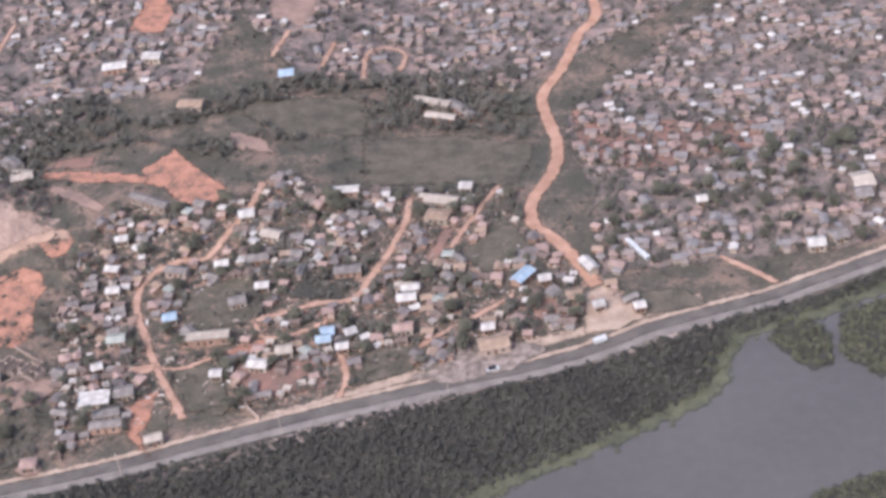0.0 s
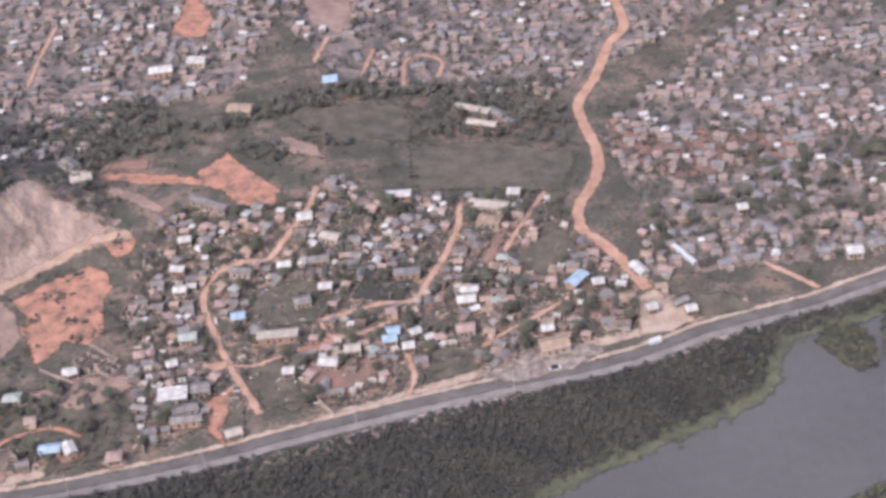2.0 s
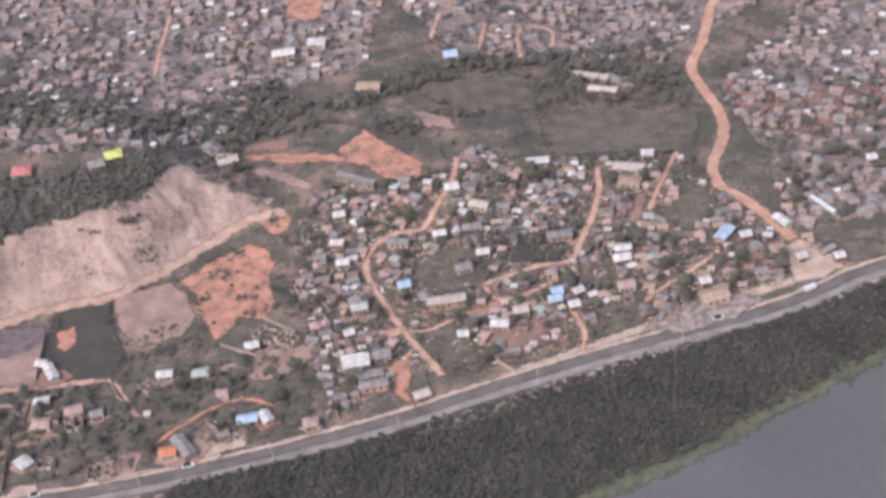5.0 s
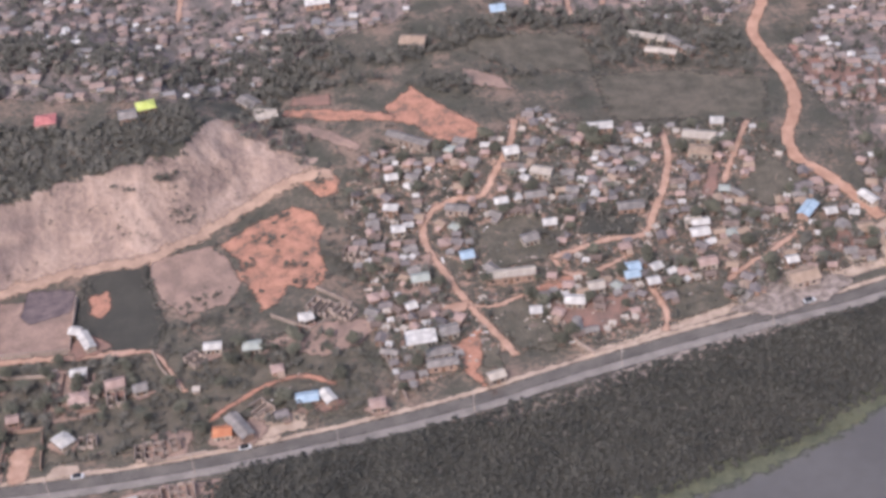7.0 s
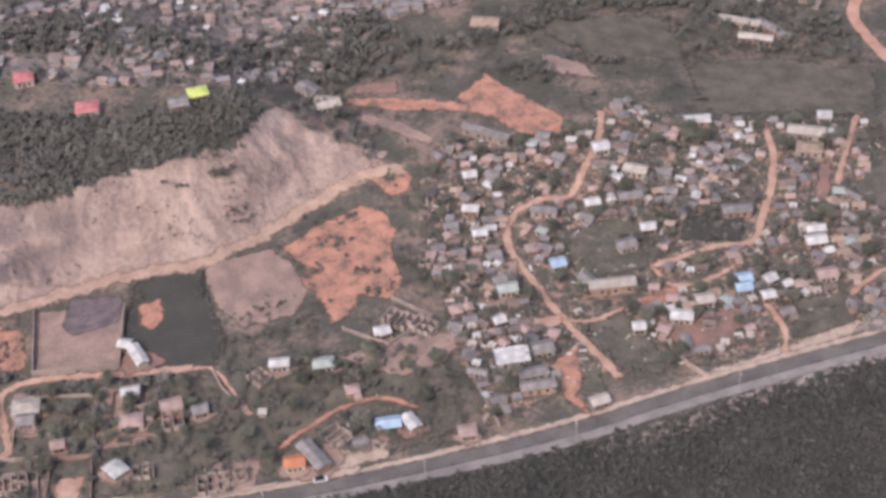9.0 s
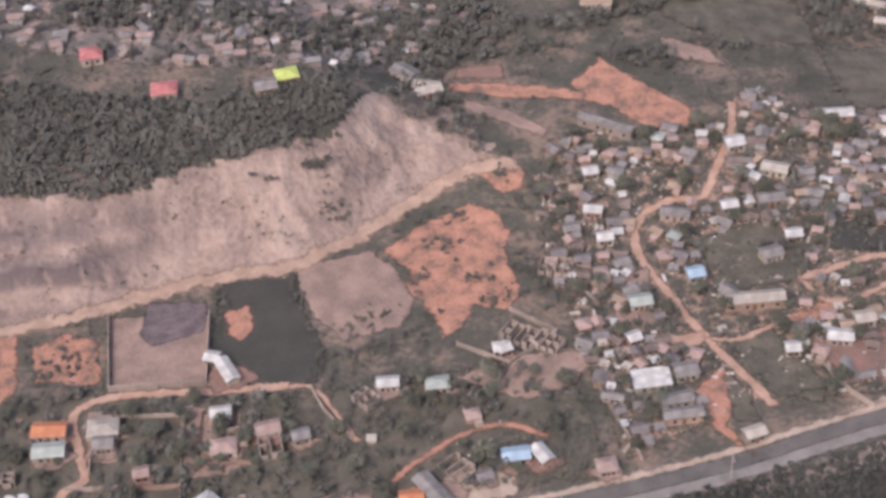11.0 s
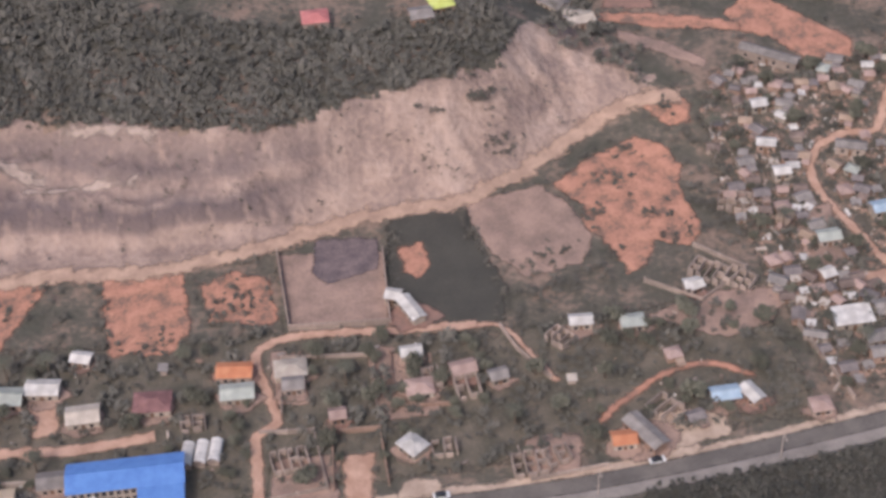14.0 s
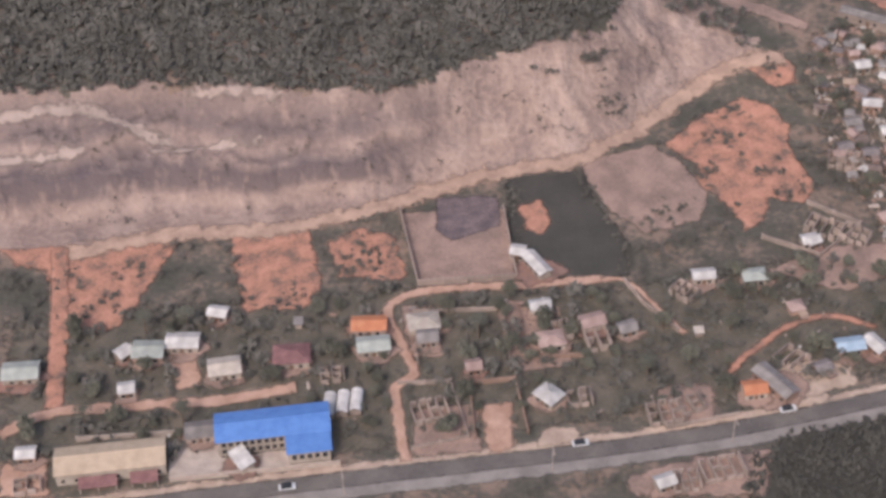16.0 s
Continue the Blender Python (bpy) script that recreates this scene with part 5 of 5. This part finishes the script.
woods("valley_wood", scatter(VALLEY, 3.6, 3.2, 6.4, lambda x, y: road_gap(x, y) > 2), 55, M["hill_leaf"], "dark trees in the valley behind the hill", "wood", 6, 0.11)
HEDGES = [([(-125, 62), (-100, 58), (-70, 50)], 9, 3.4), ([(-45, 76), (-20, 78), (-8, 62)], 8, 3.4), ([(28, 66), (40, 58)], 8, 3.0), ([(84, 70), (92, 58)], 7, 3.0), ([(120, 62), (150, 62), (172, 66)], 9, 3.6), ([(-6, 30), (-10, 16)], 6, 3.0), ([(40, 36), (90, 30), (112, 24)], 8, 2.2), ([(84, 152), (110, 158), (150, 186), (166, 194)], 5, 3.0), ([(88, 150), (90, 128), (97, 104), (94, 84)], 3, 2.5), ([(-76, 130), (-66, 128), (-52, 128), (-50, 95), (-70, 88), (-84, 92)], 7, 3.2), ([(-17, 128), (-12, 122), (14, 122)], 3, 2.0), ([(60, 128), (58, 108)], 2, 1.8), ([(-132, 122), (-122, 100), (-120, 80)], 8, 3.0), ([(100, 75), (104, 90), (118, 98), (140, 95)], 8, 4.0), ([(20, 34), (60, 38), (110, 42)], 4, 2.2), ([(185, 108), (180, 128), (192, 150), (186, 176)], 7, 4.0), ([(-106, 40), (-60, 38), (-20, 40)], 4, 2.2), ([(150, 12), (190, 15), (215, 24)], 3, 2.5), ([(300, 140), (320, 150), (345, 140)], 7, 3.5), ([(268, 118), (280, 125), (285, 112)], 6, 3.5), ([(270, 84), (258, 86)], 4, 3.0), ([(340, 60), (365, 66), (352, 54)], 6, 2.5), ([(405, 190), (412, 150), (420, 120), (405, 115)], 6, 2.5), ([(70, -12), (40, -12)], 2, 2.5), ([(-140, -12), (-60, -14), (30, -14), (70, -34)], 8, 2.4), ([(20, 148), (50, 136)], 1.5, 1.2), ([(96, 181), (104, 186), (110, 192)], 5, 4.5), ([(80, 176), (88, 180)], 4, 3.5), ([(14, 170), (24, 172)], 2, 2.0), ([(304, 128), (314, 130), (326, 122)], 11, 5.0), ([(280, 126), (288, 118), (284, 110)], 5, 5.0), ([(336, 66), (352, 66)], 6, 4.0)]
spots = []
for pts, spread, w in HEDGES:
    pts, spread, w = plan(pts), spread * PLAN, w * PLAN
    for p in curve_points(pts, 1.3):
        x, y = p.x + rg.normal(0, spread * 0.5), p.y + rg.normal(0, spread * 0.5)
        if road_gap(x, y) > 0.5:
            ww = w * rg.uniform(0.6, 1.3)
            spots.append((x, y, ww, ww * 0.8))
woods("hedge", spots, 40, M["wood_leaf"], "straggling dark green hedges and thickets", "bushes", 8, 0.12)
bush = []
for k in range(7000):
    x, y = rg.uniform(-105, 450), rg.uniform(-19, 315)
    u, dd = cut(x, y)
    if road_gap(x, y) < 0.8 or any(inside(x, y, b) for b in BARE) or inside(x, y, SHORE) or (-0.12 < u < 0.95 and dd < 20):
        continue
    if crowded(x, y, 0.0, 0.8):
        continue
    w = rg.uniform(0.9, 2.6)
    bush.append((x, y, w, w * 0.75))
woods("scrub_bushes", bush, 22, M["wood_leaf"], "low dull green bushes scattered over dry ground", "bushes", 9, 0.16)
face = []
for k in range(3200):
    x, y = rg.uniform(-102, 124), rg.uniform(101, 150)
    u, dd = cut(x, y)
    if 0.08 < u < 0.95 and dd < 10 and noise.noise((x * 0.07, y * 0.10, 3)) > -0.12 + 0.4 * rg.uniform(0, 1):
        w = rg.uniform(0.35, 1.5)
        face.append((x, y, w, w * 0.5))
woods("face_tufts", face, 14, M["wood_leaf"], "dry tufts of weed on the quarry face", "weeds", 10, 0.16)

BARE_EARTH = [p for p, m, label, c in PATCHES if "earth" in m or m == "sand"]
weeds = []
for k in range(30000):
    x, y = (rg.uniform(95, 330), rg.uniform(10, 150)) if k % 5 < 2 else (rg.uniform(-105, 450), rg.uniform(10, 340))
    if noise.noise((x * 0.07, y * 0.07, 12)) < rg.uniform(-0.45, 0.35) or not any(inside(x, y, poly) for poly, gap, near in TOWN):
        continue
    if road_gap(x, y) < 0.6 or crowded(x, y, 0.0, 0.75) or any(inside(x, y, b) for b in BARE_EARTH):
        continue
    w = rg.uniform(0.6, 2.0)
    weeds.append((x, y, w, w * 0.7))
woods("town_weeds", weeds, 12, M["hill_leaf"], "low weeds and shrubs filling the gaps between houses", "weeds", 14, 0.2)
woods("town_trees", town_trees, 50, M["hill_leaf"], "scattered dull green trees among the far houses", "trees", 12, 0.12)
clumps = []
for x, y, n, r in ((150, 150, 26, 7), (160, 128, 24, 6), (168, 116, 18, 6), (138, 132, 16, 5), (140, 110, 12, 4), (158, 168, 16, 5), (178, 186, 14, 4), (60, 134, 14, 5), (-108, 118, 20, 9), (-98, 104, 22, 8), (-84, 118, 18, 7), (0, 105, 26, 8), (5, 112, 18, 7), (-8, 100, 12, 4), (-30, 92, 20, 7), (108, 172, 20, 6), (95, 190, 14, 5), (120, 112, 20, 8), (106, 108, 14, 6)):
    for k in range(n):
        w = rg.uniform(0.7, 2.6)
        clumps.append((x * PLAN + rg.normal(0, r * 0.5), y * PLAN + rg.normal(0, r * 0.4), w, w * 0.45))
woods("weed_clumps", clumps, 24, M["wood_leaf"], "clumps of weed on bare earth", "weeds", 13, 0.15)

# ---------------------------------------------------------------- litter of blocks, boards and sheets round the houses
LITTER = (M["concrete"], M["block_wall"], M["mud_wall"], ROOF["white"], ROOF["rust"], ROOF["grey"])
vs, fs, mi = [], [], []
for k in range(15000):
    if k % 4:
        a, b, r = rnd.choice(taken)
        t, q = rnd.uniform(0, 6.283), r + rnd.uniform(0.5, 4.5)
        x, y = a + q * math.cos(t), b + q * math.sin(t)
    else:
        x, y = rnd.uniform(-100, 350), rnd.uniform(8, 150)
    if not (inside(x, y, TOWN[0][0]) or k % 12 == 1 and inside(x, y, TOWN[4][0])) or road_gap(x, y) < 0.4:
        continue
    s, h = rnd.uniform(0.25, 0.9), rnd.uniform(0.15, 0.8)
    m = pose(x, y, level(x, y), 0, 0, rnd.uniform(0, 180))
    n = len(vs)
    l = s * rnd.choice((0.8, 1.2, 2.0, 3.5))
    for cx, cy, cz in ((-1, -1, -0.1), (1, -1, -0.1), (1, 1, -0.1), (-1, 1, -0.1), (-0.9, -0.9, h), (0.9, -0.9, h * 0.9), (0.9, 0.9, h), (-0.9, 0.9, h * 0.8)):
        vs.append(tuple(m @ Vector((cx * l / 2, cy * s / 2, cz + 0.1))))
    fs += [[n + q for q in f] for f in ((4, 5, 6, 7), (0, 1, 5, 4), (1, 2, 6, 5), (2, 3, 7, 6), (3, 0, 4, 7))]
    mi += [rnd.choices(range(6), (4, 5, 5, 2, 3, 3))[0]] * 5
tagged(link_mesh("litter", vs, fs, LITTER, mi), "stacked blocks, boards and scraps round the houses", "litter", kind="stuff")
